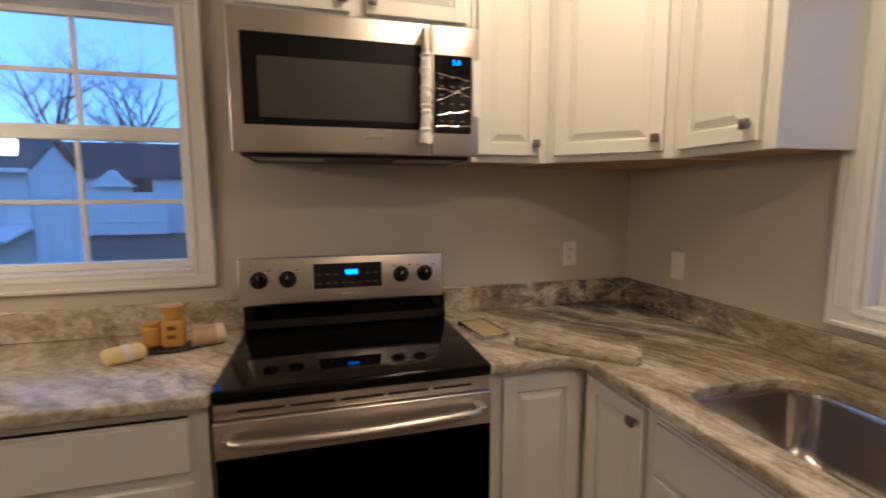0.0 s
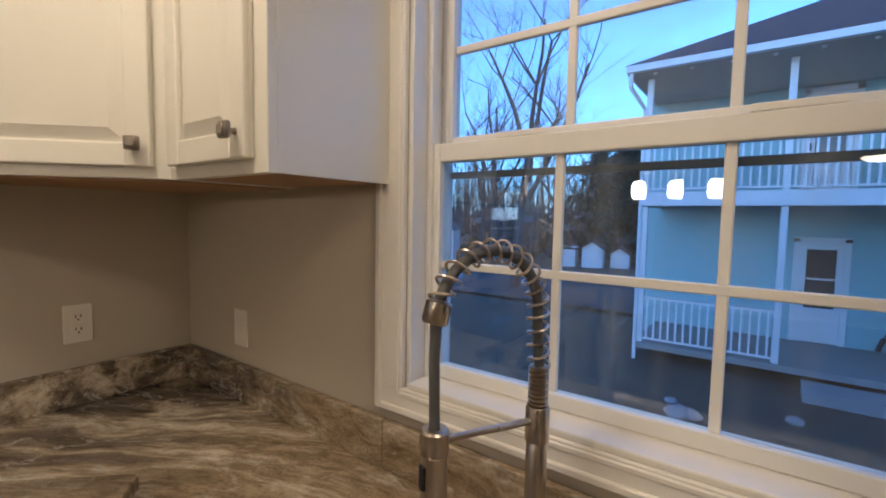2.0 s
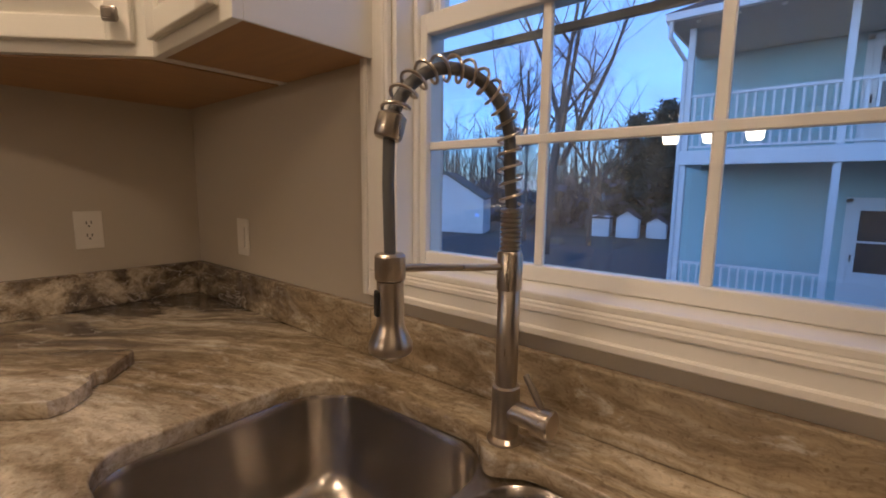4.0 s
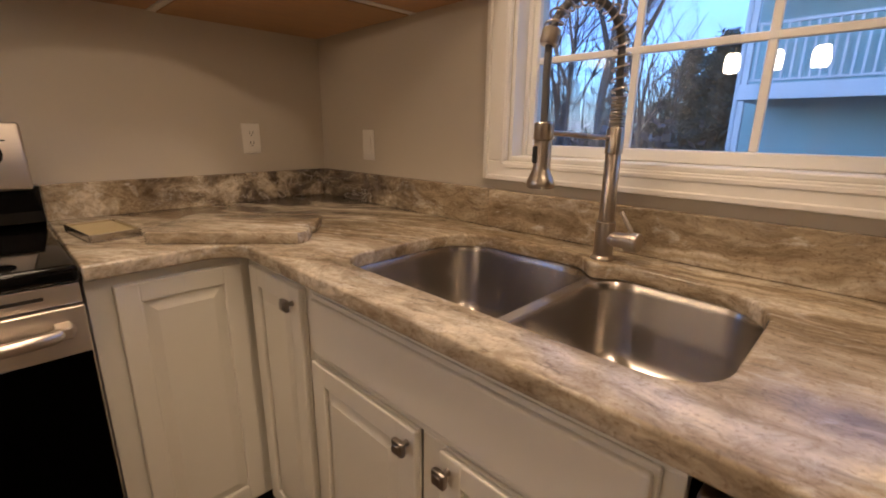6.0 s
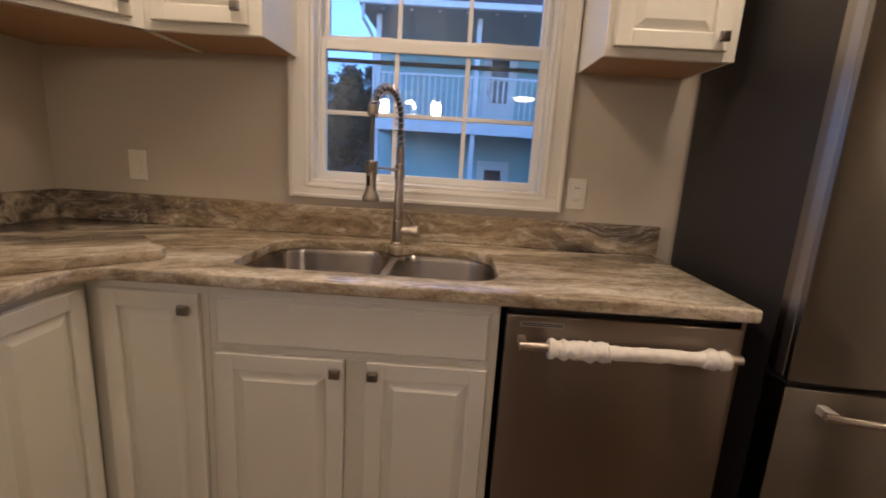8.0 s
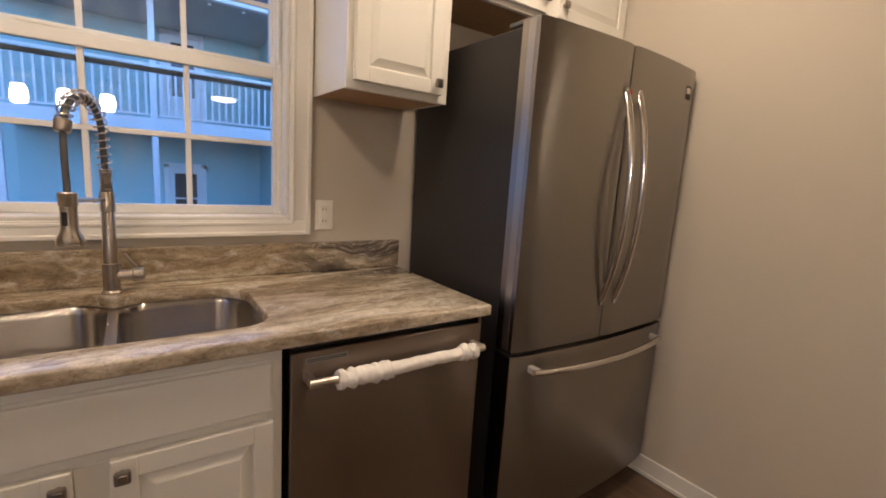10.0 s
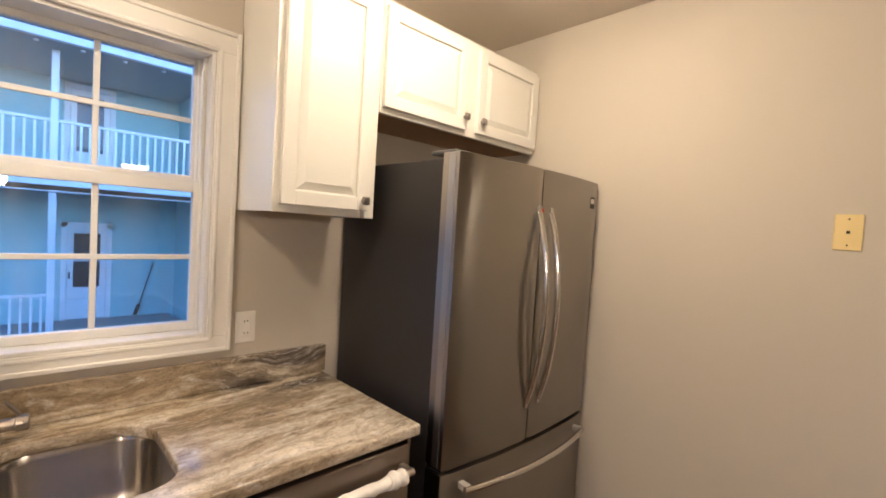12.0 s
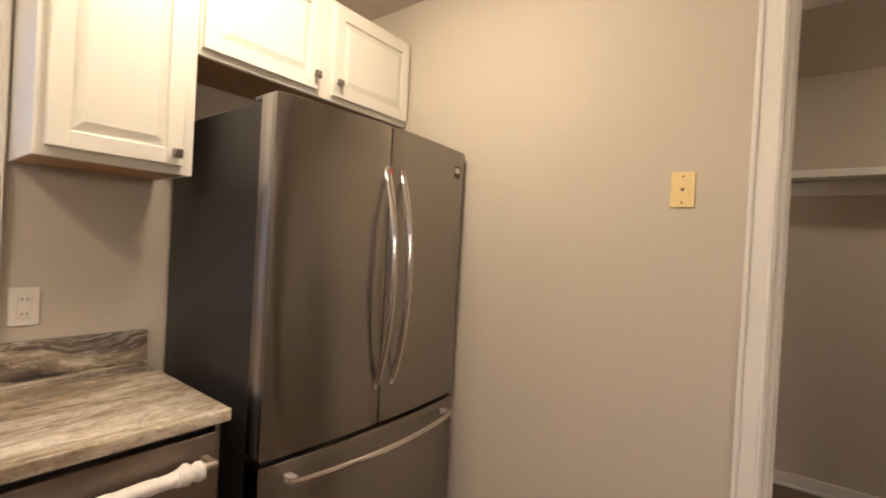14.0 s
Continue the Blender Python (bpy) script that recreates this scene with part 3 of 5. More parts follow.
leaf = panel_door(top, "door", 0.03, diag - 0.03, UP0 + 0.025, UP1 - 0.025, -0.0005, knob_at=(diag - 0.055, UP0 + 0.07))
leaf.matrix_basis = pose(1.01, 1.695, 0, 0, 0, -45)
wall_cabinet("wall_cabinet", CAB_E @ pose(-1.389, 0, 0), 0.357, 0.304, UP0, UP1, [(0.03, 0.318, UP0 + 0.025, UP1 - 0.025, 0.292, UP0 + 0.07)], "white raised-panel wall cabinet beside the sink window")
wall_cabinet("wall_cabinet", CAB_E @ pose(-0.022, 0, 0), 0.380, 0.304, UP0, UP1, [(0.022, 0.345, UP0 + 0.025, UP1 - 0.025, 0.32, UP0 + 0.06)], "white raised-panel wall cabinet beside the refrigerator")
wall_cabinet("bridge_cabinet", CAB_E @ pose(0.359, 0, 0), 0.968, 0.304, 1.945, UP1, [(0.010, 0.443, 1.966, UP1 - 0.022, 0.425, 2.018), (0.511, 0.955, 1.966, UP1 - 0.022, 0.535, 2.018)], "white two-door wall cabinet above the refrigerator")
wall_cabinet("bridge_cabinet", CAB_N @ pose(-0.10, 0, 0), 0.798, 0.304, 2.005, UP1, [(0.02, 0.375, 2.03, UP1 - 0.022, 0.35, 2.065), (0.423, 0.778, 2.03, UP1 - 0.022, 0.448, 2.065)], "white two-door wall cabinet above the microwave")

BASE_Z, TOP_Z = 0.10, 0.878


def base_carcass(top, x0, x1, depth, face_rects, side_z=TOP_Z):
    """Face frame boards and side panels in local x and z; y = 0 at the face frame."""
    b = bmesh.new()
    for r in face_rects:
        box(r[0], r[1], 0, 0.019, r[2], r[3], 0.0012, 1, b)
    part("face_frame", b, CAB, top)
    b = bmesh.new()
    box(x0 + 0.0005, x0 + 0.016, 0.0195, depth, BASE_Z, side_z, 0, 1, b), box(x1 - 0.016, x1 - 0.0005, 0.0195, depth, BASE_Z, side_z, 0, 1, b)
    box(x0 + 0.0165, x1 - 0.0165, 0.0195, depth, BASE_Z, BASE_Z + 0.016, 0, 1, b)
    part("carcass", b, CAB, top)
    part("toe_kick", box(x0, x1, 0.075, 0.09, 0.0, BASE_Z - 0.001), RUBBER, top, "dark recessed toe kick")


BASE_E = pose(1.01, 0, 0, 0, 0, -90)
BASE_N = pose(0, 1.39, 0)
top = thing("sink_cabinet", "white sink base cabinet with two raised-panel doors", "cabinet", "base cabinets", m=BASE_E @ pose(-1.06, 0, 0))
W = 0.768
base_carcass(top, 0, W, 0.6, [(0, W, TOP_Z - 0.03, TOP_Z), (0, W, BASE_Z, BASE_Z + 0.03), (0, 0.03, BASE_Z + 0.03, TOP_Z - 0.03), (W - 0.035, W, BASE_Z + 0.03, TOP_Z - 0.03),
                               (0.03, W - 0.035, 0.69, 0.72), (0.365, 0.43, BASE_Z + 0.03, 0.69)], 0.60)
panel_door(top, "drawer_front", 0.02, 0.745, 0.715, 0.850, 0, raised=False)
panel_door(top, "door", 0.018, 0.365, 0.122, 0.694, 0, knob_at=(0.345, 0.665))
panel_door(top, "door", 0.424, 0.745, 0.122, 0.694, 0, knob_at=(0.445, 0.665))

top = thing("corner_base_cabinet", "white corner base cabinet with a folding pair of doors", "cabinet", "base cabinets")
b = bmesh.new()
box(1.0101, 1.029, 1.061, 1.3895, BASE_Z, TOP_Z, 0.001, 1, b)
box(0.657, 1.0095, 1.3901, 1.409, BASE_Z, TOP_Z, 0.001, 1, b)
part("face_frame", b, CAB, top)
part("side_panel", box(0.657, 0.673, 1.41, 1.99, BASE_Z, TOP_Z), CAB, top)
part("side_panel", box(1.03, 1.61, 1.064, 1.08, BASE_Z, 0.85), CAB, top)
b = bmesh.new()
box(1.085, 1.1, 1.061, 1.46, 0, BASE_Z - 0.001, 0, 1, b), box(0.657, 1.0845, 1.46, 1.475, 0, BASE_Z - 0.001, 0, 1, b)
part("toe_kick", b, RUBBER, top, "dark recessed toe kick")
leaf = panel_door(top, "door", 0.705, 0.983, 0.122, 0.852, 0)
leaf.matrix_basis = pose(0, 1.3895, 0)
leaf = panel_door(top, "door", -1.343, -1.078, 0.122, 0.852, 0, knob_at=(-1.108, 0.812))
leaf.matrix_basis = pose(1.0095, 0, 0, 0, 0, -90)

top = thing("drawer_cabinet", "white base cabinet with a drawer beside the range", "cabinet", "base cabinets", m=BASE_N @ pose(-1.2, 0, 0))
W = 1.048
base_carcass(top, 0, W, 0.6, [(0, W, TOP_Z - 0.03, TOP_Z), (0, W, BASE_Z, BASE_Z + 0.03), (0, 0.03, BASE_Z + 0.03, TOP_Z - 0.03), (W - 0.05, W, BASE_Z + 0.03, TOP_Z - 0.03), (0.03, W - 0.05, 0.66, 0.69)])
panel_door(top, "drawer_front", 0.02, W - 0.042, 0.688, 0.842, 0, raised=False, knob_at=(0.36, 0.765))
panel_door(top, "door", 0.02, 0.495, 0.122, 0.662, 0, knob_at=(0.47, 0.63))
panel_door(top, "door", 0.520, W - 0.042, 0.122, 0.662, 0, knob_at=(0.545, 0.63))

tagged(part("end_panel", box(0.998, 1.60, -0.329, -0.3155, 0, TOP_Z, 0.001, 1), STEEL_DW), "brown-grey panel closing the dishwasher bay", "cabinet panel")

# ---- worktops ----
CT0, CT1 = 0.879, 0.914
SINK_OUT = rounded([(1.074, 0.292, 0.085), (1.478, 0.292, 0.12), (1.492, 0.575, 0.06), (1.456, 0.630, 0.02), (1.512, 0.690, 0.07), (1.492, 1.050, 0.125), (1.074, 1.050, 0.08)])


def worktop(outline, hole=None):
    b = bmesh.new()
    loops = [outline] + ([hole] if hole else [])
    for z in (CT0, CT1):
        edges = []
        for lp in loops:
            vs = [b.verts.new((x, y, z)) for x, y in lp]
            edges += [b.edges.new((vs[k], vs[(k + 1) % len(vs)])) for k in range(len(vs))]
        bmesh.ops.triangle_fill(b, edges=edges, use_beauty=True)
    b.verts.ensure_lookup_table()
    n = sum(len(lp) for lp in loops)
    s = 0
    for lp in loops:
        k = len(lp)
        for i in range(k):
            j = (i + 1) % k
            b.faces.new((b.verts[s + i], b.verts[s + j], b.verts[n + s + j], b.verts[n + s + i]))
        s += k
    bmesh.ops.recalc_face_normals(b, faces=b.faces)
    rim = [e for e in b.edges if len(e.link_faces) == 2 and e.calc_face_angle(0) > 1.0 and abs(e.verts[0].co.z - e.verts[1].co.z) < 1e-6]
    bmesh.ops.bevel(b, geom=rim, offset=0.006, segments=3, affect="EDGES", profile=0.5)
    return b


corner_top = rounded([(0.656, 1.354, 0.004), (0.972, 1.354, 0.075), (0.972, -0.346, 0.006), (1.6195, -0.346, 0), (1.6195, 1.9995, 0), (0.656, 1.9995, 0)])
tagged(part("worktop", worktop(corner_top, SINK_OUT), STONE, smooth=True), "polished brown and cream banded stone worktop with a sink cut-out", "worktop")
tagged(part("worktop", worktop(rounded([(-1.21, 1.354, 0.004), (-0.1375, 1.354, 0.004), (-0.1375, 1.9995, 0), (-1.21, 1.9995, 0)])), STONE, smooth=True), "polished brown and cream stone worktop beside the range", "worktop")
tagged(part("backsplash", box(1.5998, 1.6192, -0.356, 1.0435, CT1 + 0.0005, 1.026, 0.003, 2), STONE), "low polished stone upstand below the window", "backsplash")
tagged(part("backsplash", box(1.5985, 1.6192, 1.0445, 1.9785, CT1 + 0.0005, 1.0275, 0.003, 2), STONE), "low polished stone upstand beside the corner", "backsplash")
tagged(part("backsplash", box(0.656, 1.6192, 1.9795, 1.9992, CT1 + 0.0005, 1.026, 0.003, 2), STONE), "low polished stone upstand in the corner", "backsplash")
tagged(part("backsplash", box(-1.21, -0.1375, 1.9795, 1.9992, CT1 + 0.0005, 1.026, 0.003, 2), STONE), "low polished stone upstand below the window", "backsplash")

b = prism([(0.80, 1.475), (1.072, 1.222), (1.10, 1.228), (1.140, 1.274), (1.136, 1.290), (1.156, 1.314), (1.172, 1.311), (1.236, 1.385), (1.232, 1.402), (0.985, 1.66), (0.955, 1.655), (0.805, 1.51)], CT1 + 0.0008, CT1 + 0.0305, 0.003)
tagged(part("stone_offcut", b, STONE, smooth=True), "loose offcut of the banded stone lying on the worktop", "stone slab")

tray = thing("glass_tray", "shallow clear glass tray with a tan pad on the worktop", "tray", m=pose(0.745, 1.672, CT1 + 0.001, 0, 0, 7))
b = bmesh.new()
box(-0.058, 0.058, -0.105, 0.105, 0, 0.004, 0.001, 1, b)
for x0, x1, y0, y1 in ((-0.058, -0.054, -0.105, 0.105), (0.054, 0.058, -0.105, 0.105), (-0.0535, 0.0535, -0.105, -0.101), (-0.0535, 0.0535, 0.101, 0.105)):
    box(x0, x1, y0, y1, 0.0042, 0.022, 0.001, 1, b)
part("tray_body", b, CHROME, tray, "clear shiny rim")
part("pad", box(-0.052, 0.052, -0.099, 0.099, 0.0045, 0.017, 0.003, 2), mat("tan_pad", (0.45, 0.37, 0.20), 0.6, vary=0.1, scale=40, bump=0.4, bump_scale=200), tray, "tan ribbed pad")

# ---- sink and faucet ----
sink = thing("sink", "stainless steel double-bowl undermount sink", "sink")


def bowl(outline_corners, depth):
    """An open bowl lofted from a rounded rectangle that draws in towards a rounded floor."""
    b = bmesh.new()
    x0, x1, y0, y1, r0, r1 = outline_corners
    rings = []
    for inset, z in ((0.0, 0), (0.003, -0.004), (0.005, -0.02), (0.008, -depth + 0.045), (0.0115, -depth + 0.026), (0.02, -depth + 0.011), (0.032, -depth + 0.003), (0.05, -depth)):
        pts = rounded([(x0 + inset, y0 + inset, r0), (x1 - inset, y0 + inset, r1), (x1 - inset, y1 - inset, r1), (x0 + inset, y1 - inset, r0)], 10)
        rings.append([b.verts.new((x, y, CT0 - 0.001 + z)) for x, y in pts])
    for lo, hi in zip(rings, rings[1:]):
        k = len(lo)
        for i in range(k):
            b.faces.new((lo[i], lo[(i + 1) % k], hi[(i + 1) % k], hi[i]))
    cx, cy = (x0 + x1) / 2 + 0.06, (y0 + y1) / 2 + 0.02
    c = b.verts.new((cx, cy, CT0 - 0.001 - depth - 0.006))
    k = len(rings[-1])
    for i in range(k):
        b.faces.new((rings[-1][i], rings[-1][(i + 1) % k], c))
    return b, (cx, cy, CT0 - 0.001 - depth - 0.005)


BOWLS = ((1.066, 1.512, 0.642, 1.058, 0.07, 0.085), (1.066, 1.494, 0.284, 0.619, 0.07, 0.085))
for o, d in zip(BOWLS, (0.205, 0.19)):
    b, c = bowl(o, d)
    middle = Vector(((o[0] + o[1]) / 2, (o[2] + o[3]) / 2, 0.75))
    ob = part("bowl", placed(b, Matrix.Translation(-middle)), SINK, sink, smooth=True)
    ob.location = middle
    dm = pose(*(Vector(c) - middle + Vector((0, 0, 0.003))))
    part("drain", turned([(0.030, 0.0005), (0.036, 0.0015), (0.047, 0.0045), (0.055, 0.0035), (0.057, 0.001)], 28, dm), CHROME, ob, "chrome drain ring", True)
    part("strainer", turned([(0.006, 0.012), (0.009, 0.011), (0.011, 0.0055), (0.031, 0.0045), (0.034, 0.002)], 24, dm), SINK, ob, "steel strainer basket", True)
    for k in range(10):
        a = 2 * math.pi * k / 10
        part("strainer_hole", turned([(0.0035, 0.0052), (0.0035, 0.0058)], 8, dm @ pose(0.022 * math.cos(a), 0.022 * math.sin(a), 0)), SLOT, ob, "dark strainer hole")
b = bmesh.new()
loops = [[(1.04, 0.255), (1.535, 0.255), (1.535, 1.085), (1.04, 1.085)]]
for x0, x1, y0, y1, r0, r1 in BOWLS:
    loops.append(rounded([(x0, y0, r0), (x1, y0, r1), (x1, y1, r1), (x0, y1, r0)], 10))
edges = []
for lp in loops:
    vs = [b.verts.new((x, y, CT0 - 0.0015)) for x, y in lp]
    edges += [b.edges.new((vs[k], vs[(k + 1) % len(vs)])) for k in range(len(vs))]
bmesh.ops.triangle_fill(b, edges=edges, use_beauty=True)
part("flange", b, SINK, sink)

FX, FY = 1.511, 0.632
faucet = thing("faucet", "brushed nickel spring-neck pull-down faucet", "faucet", m=pose(FX, FY, CT1 + 0.0005, 0, 0, 158))
# local x points from the column to the spray head
part("base", turned([(0.0265, 0), (0.0265, 0.004), (0.023, 0.008), (0.021, 0.01), (0.021, 0.082), (0.0205, 0.086), (0.0165, 0.088)], 28), NICKEL, faucet, smooth=True)
part("column", turned([(0.0163, 0.088), (0.0163, 0.232), (0.0150, 0.234)], 28), NICKEL, faucet, smooth=True)
part("collar", turned([(0.0185, 0.2345), (0.0185, 0.285), (0.016, 0.29)], 28), NICKEL, faucet, smooth=True)
prof = []
for k in range(9):
    z = 0.2905 + k * 0.0068
    prof += [(0.0125, z), (0.0155, z + 0.0017), (0.0155, z + 0.005), (0.0125, z + 0.0066)]
part("ribbed_sleeve", turned(prof, 24), NICKEL, faucet, "ribbed sleeve", True)
REACH, ARC_Z = 0.178, 0.435
centre, rad = REACH / 2, REACH / 2


def neck(u):
    """The hose's centre line, u from 0 at the sleeve to 1 at the end cap."""
    length = (ARC_Z - 0.35) + math.pi * rad * 0.93
    s = u * length
    if s < ARC_Z - 0.35:
        return Vector((0.006 * math.sin(s / (ARC_Z - 0.35) * 1.5), 0, 0.35 + s))
    a = (s - (ARC_Z - 0.35)) / rad
    return Vector((0.006 + centre - rad * math.cos(a), 0, ARC_Z + 1.05 * rad * math.sin(a)))


part("hose", tube([neck(k / 40) for k in range(41)], 0.0082, 10), HOSE, faucet, "dark grey hose", True)
pts = []
TURNS = 17
for k in range(TURNS * 14 + 1):
    u = k / (TURNS * 14)
    p, q = neck(u), neck(min(1, u + 0.01))
    d = (q - p).normalized() if (q - p).length > 1e-6 else Vector((0.3, 0, -1)).normalized()
    n1 = Vector((0, 1, 0))
    n2 = d.cross(n1)
    a = 2 * math.pi * TURNS * u
    pts.append(p + 0.0158 * (math.cos(a) * n1 + math.sin(a) * n2))
part("spring", tube(pts, 0.0022, 6), NICKEL, faucet, "open coiled spring", True)
e, d = neck(1), (neck(1) - neck(0.97)).normalized()
m = Matrix.Translation(e) @ d.to_track_quat("Z", "Y").to_matrix().to_4x4()
part("end_cap", turned([(0.012, -0.012), (0.0175, -0.008), (0.0175, 0.016), (0.015, 0.02)], 24, m), NICKEL, faucet, smooth=True)
HX = REACH + 0.006
part("drop_hose", tube([e + d * 0.01, (e + d * 0.02) * 0.66 + Vector((HX, 0, 0.282)) * 0.34, (e + d * 0.02) * 0.33 + Vector((HX, 0, 0.282)) * 0.67, Vector((HX, 0, 0.282))], 0.0074, 12), HOSE, faucet, "dark grey hose", True)
part("spray_head", turned([(0.0265, 0.170), (0.028, 0.172), (0.028, 0.182), (0.0245, 0.190), (0.0185, 0.203), (0.0172, 0.212), (0.0172, 0.262), (0.014, 0.265)], 28, pose(HX, 0, 0)), NICKEL, faucet, smooth=True)
part("nozzle_face", turned([(0.002, 0.1685), (0.025, 0.1690), (0.026, 0.1698)], 24, pose(HX, 0, 0)), RUBBER, faucet, "dark rubber nozzle face")
part("spray_button", box(HX + 0.0145, HX + 0.021, -0.006, 0.006, 0.218, 0.252, 0.003, 2), RUBBER, faucet, "black spray button")
part("head_holder", turned([(0.0185, 0.264), (0.0195, 0.266), (0.0195, 0.294), (0.017, 0.297)], 24, pose(HX, 0, 0)), NICKEL, faucet, smooth=True)
part("support_arm", tube([(0.017, 0, 0.268), (0.06, 0, 0.270), (0.12, 0, 0.275), (HX - 0.018, 0, 0.277)], 0.0052, 10), NICKEL, faucet, smooth=True)
hm = pose(0, 0, 0.05, 0, 0, 110) @ pose(0, 0, 0, 0, 90, 0)
part("valve", turned([(0.0165, 0.012), (0.0165, 0.050), (0.0215, 0.052), (0.0215, 0.076), (0.019, 0.079)], 24, hm), NICKEL, faucet, smooth=True)
part("lever", tube([(-0.022, 0.058, 0.055), (-0.020, 0.054, 0.075), (-0.012, 0.030, 0.112)], [0.0055, 0.0052, 0.0046], 10), NICKEL, faucet, smooth=True)

# ---- range ----
RX0, RX1 = -0.134, 0.652
rng = thing("range", "stainless steel electric range with a black glass cooktop", "range")
rc = (RX0 + RX1) / 2
part("body", box(RX0 + 0.003, RX1 - 0.003, 1.37, 1.975, 0.03, 0.886, 0.002, 1), SIDE, rng)
part("cooktop", box(RX0, RX1, 1.335, 1.90, 0.887, 0.926, 0.012, 4), COOK, rng, "black glass cooktop", True)
for x, y, r in ((rc - 0.19, 1.50, 0.115), (rc + 0.19, 1.50, 0.095), (rc - 0.19, 1.74, 0.08), (rc + 0.19, 1.74, 0.1), (rc, 1.80, 0.055)):
    b = bmesh.new()
    for q in (r, r * 0.62):
        tube([(x + q * math.cos(a), y + q * math.sin(a), 0.9262) for a in (2 * math.pi * k / 48 for k in range(49))], 0.0009, 4, b, caps=False)
    part("burner_ring", b, mat("burner_mark", (0.009, 0.009, 0.009), 0.25) if "burner_mark" not in bpy.data.materials else bpy.data.materials["burner_mark"], rng, "grey printed burner ring")
b = bmesh.new()
prof = [(1.885, 0.92), (1.862, 0.935), (1.872, 0.965), (1.868, 1.035), (1.93, 1.035), (1.945, 0.92)]
lo = [b.verts.new((RX0 + 0.004, y, z)) for y, z in prof]
hi = [b.verts.new((RX1 - 0.004, y, z)) for y, z in prof]
for k in range(len(prof)):
    b.faces.new((lo[k], lo[(k + 1) % len(prof)], hi[(k + 1) % len(prof)], hi[k]))
b.faces.new(lo[::-1]), b.faces.new(hi)
part("riser", b, COOK, rng, "black glossy riser")
part("control_panel", placed(box(RX0 - 0.009, RX1 - 0.016, -0.0, 0.075, 0, 0.178, 0.008, 3), pose(0, 1.842, 1.028, -7, 0, 0)), STEEL, rng, "brushed steel backguard", True)
pm = pose(0, 1.842, 1.028, -7, 0, 0)
for kx in (-0.069, 0.032, 0.461, 0.559):
    kb = turned([(0.032, 0), (0.032, 0.004), (0.0275, 0.008), (0.025, 0.026), (0.022, 0.03)], 24, pm @ pose(kx, -0.0005, 0.095, 90))
    kn = part("control_knob", kb, BLACK_E, rng, "black control knob", True)
    part("grip", placed(box(-0.0045, 0.0045, -0.037, -0.029, -0.02, 0.02, 0.002, 1), pm @ pose(kx, 0, 0.095)), BLACK_E, kn)
    part("pointer", placed(box(-0.001, 0.001, -0.0378, -0.0372, 0.004, 0.018), pm @ pose(kx, 0, 0.095)), PLASTIC, kn, "white pointer line")
    for a in (-0.034, 0.03):
        part("printed_mark", placed(box(kx + a, kx + a + 0.012, -0.0012, -0.0004, 0.128, 0.132), pm), RUBBER, rng, "small dark printed mark")
part("display_window", placed(box(0.125, 0.385, -0.0025, 0.003, 0.052, 0.148, 0.002, 1), pm), BLACK, rng, "black glass display")
for r_ in range(2):
    for c_ in range(8):
        if 2 < c_ < 6 and r_ == 1:
            continue
        part("touch_mark", placed(box(0.14 + c_ * 0.030, 0.156 + c_ * 0.030, -0.0034, -0.0028, 0.070 + r_ * 0.034, 0.076 + r_ * 0.034), pm), MARK, rng, "grey touch key mark")


def digit_text(text, size, m, parent, material):
    cu = bpy.data.curves.new("clock_digits", "FONT")
    cu.body, cu.size, cu.extrude, cu.align_x, cu.align_y = text, size, 0.0004, "CENTER", "CENTER"
    tmp = bpy.data.objects.new("clock_digits", cu)
    scene.collection.objects.link(tmp)
    dg = bpy.context.evaluated_depsgraph_get()
    me = bpy.data.meshes.new_from_object(tmp.evaluated_get(dg))
    bpy.data.objects.remove(tmp)
    b_ = bmesh.new()
    b_.from_mesh(me)
    placed(b_, m)
    return part("clock_digits", b_, material, parent, "glowing blue clock digits")


b = bmesh.new()
for k in range(5):
    box(0.245 + k * 0.0095, 0.2525 + k * 0.0095, -0.0036, -0.0029, 0.104, 0.122, bm=b)
part("clock_digits", placed(b, pm), BLUE, rng, "glowing blue clock digits")
part("maker_mark", placed(box(0.225, 0.285, -0.0012, -0.0004, 0.026, 0.034), pm), GREY, rng, "small grey maker's mark")
part("vent_strip", box(RX0 + 0.004, RX1 - 0.004, 1.345, 1.369, 0.842, 0.8855, 0.003, 2), STEEL, rng, "brushed steel vent strip", True)
for k in range(5):
    part("vent_slot", box(rc - 0.33 + k * 0.135, rc - 0.21 + k * 0.135, 1.3435, 1.3455, 0.860, 0.867), SLOT, rng, "dark vent slot")
door = part("oven_door", box(RX0 + 0.003, RX1 - 0.003, 1.332, 1.369, 0.205, 0.840, 0.005, 3), STEEL, rng, "brushed steel oven door", True)
part("door_glass", box(RX0 + 0.006, RX1 - 0.006, 1.3285, 1.3325, 0.215, 0.738, 0.002, 2), OVENG, door, "black glass oven window")
hp = [(RX0 + 0.035 + (RX1 - RX0 - 0.07) * k / 24, 1.288 - 0.022 * math.sin(math.pi * k / 24) + (0.03 if k in (0, 24) else 0), 0.800) for k in range(25)]
part("door_handle", tube(hp, 0.0135, 14), STEEL, door, "bowed tubular steel handle", True)
for x in (RX0 + 0.045, RX1 - 0.045):
    part("handle_post", box(x - 0.014, x + 0.014, 1.288, 1.3325, 0.787, 0.813, 0.004, 2), STEEL, door)
part("storage_drawer", box(RX0 + 0.003, RX1 - 0.003, 1.332, 1.369, 0.05, 0.198, 0.005, 3), STEEL, rng, smooth=True)

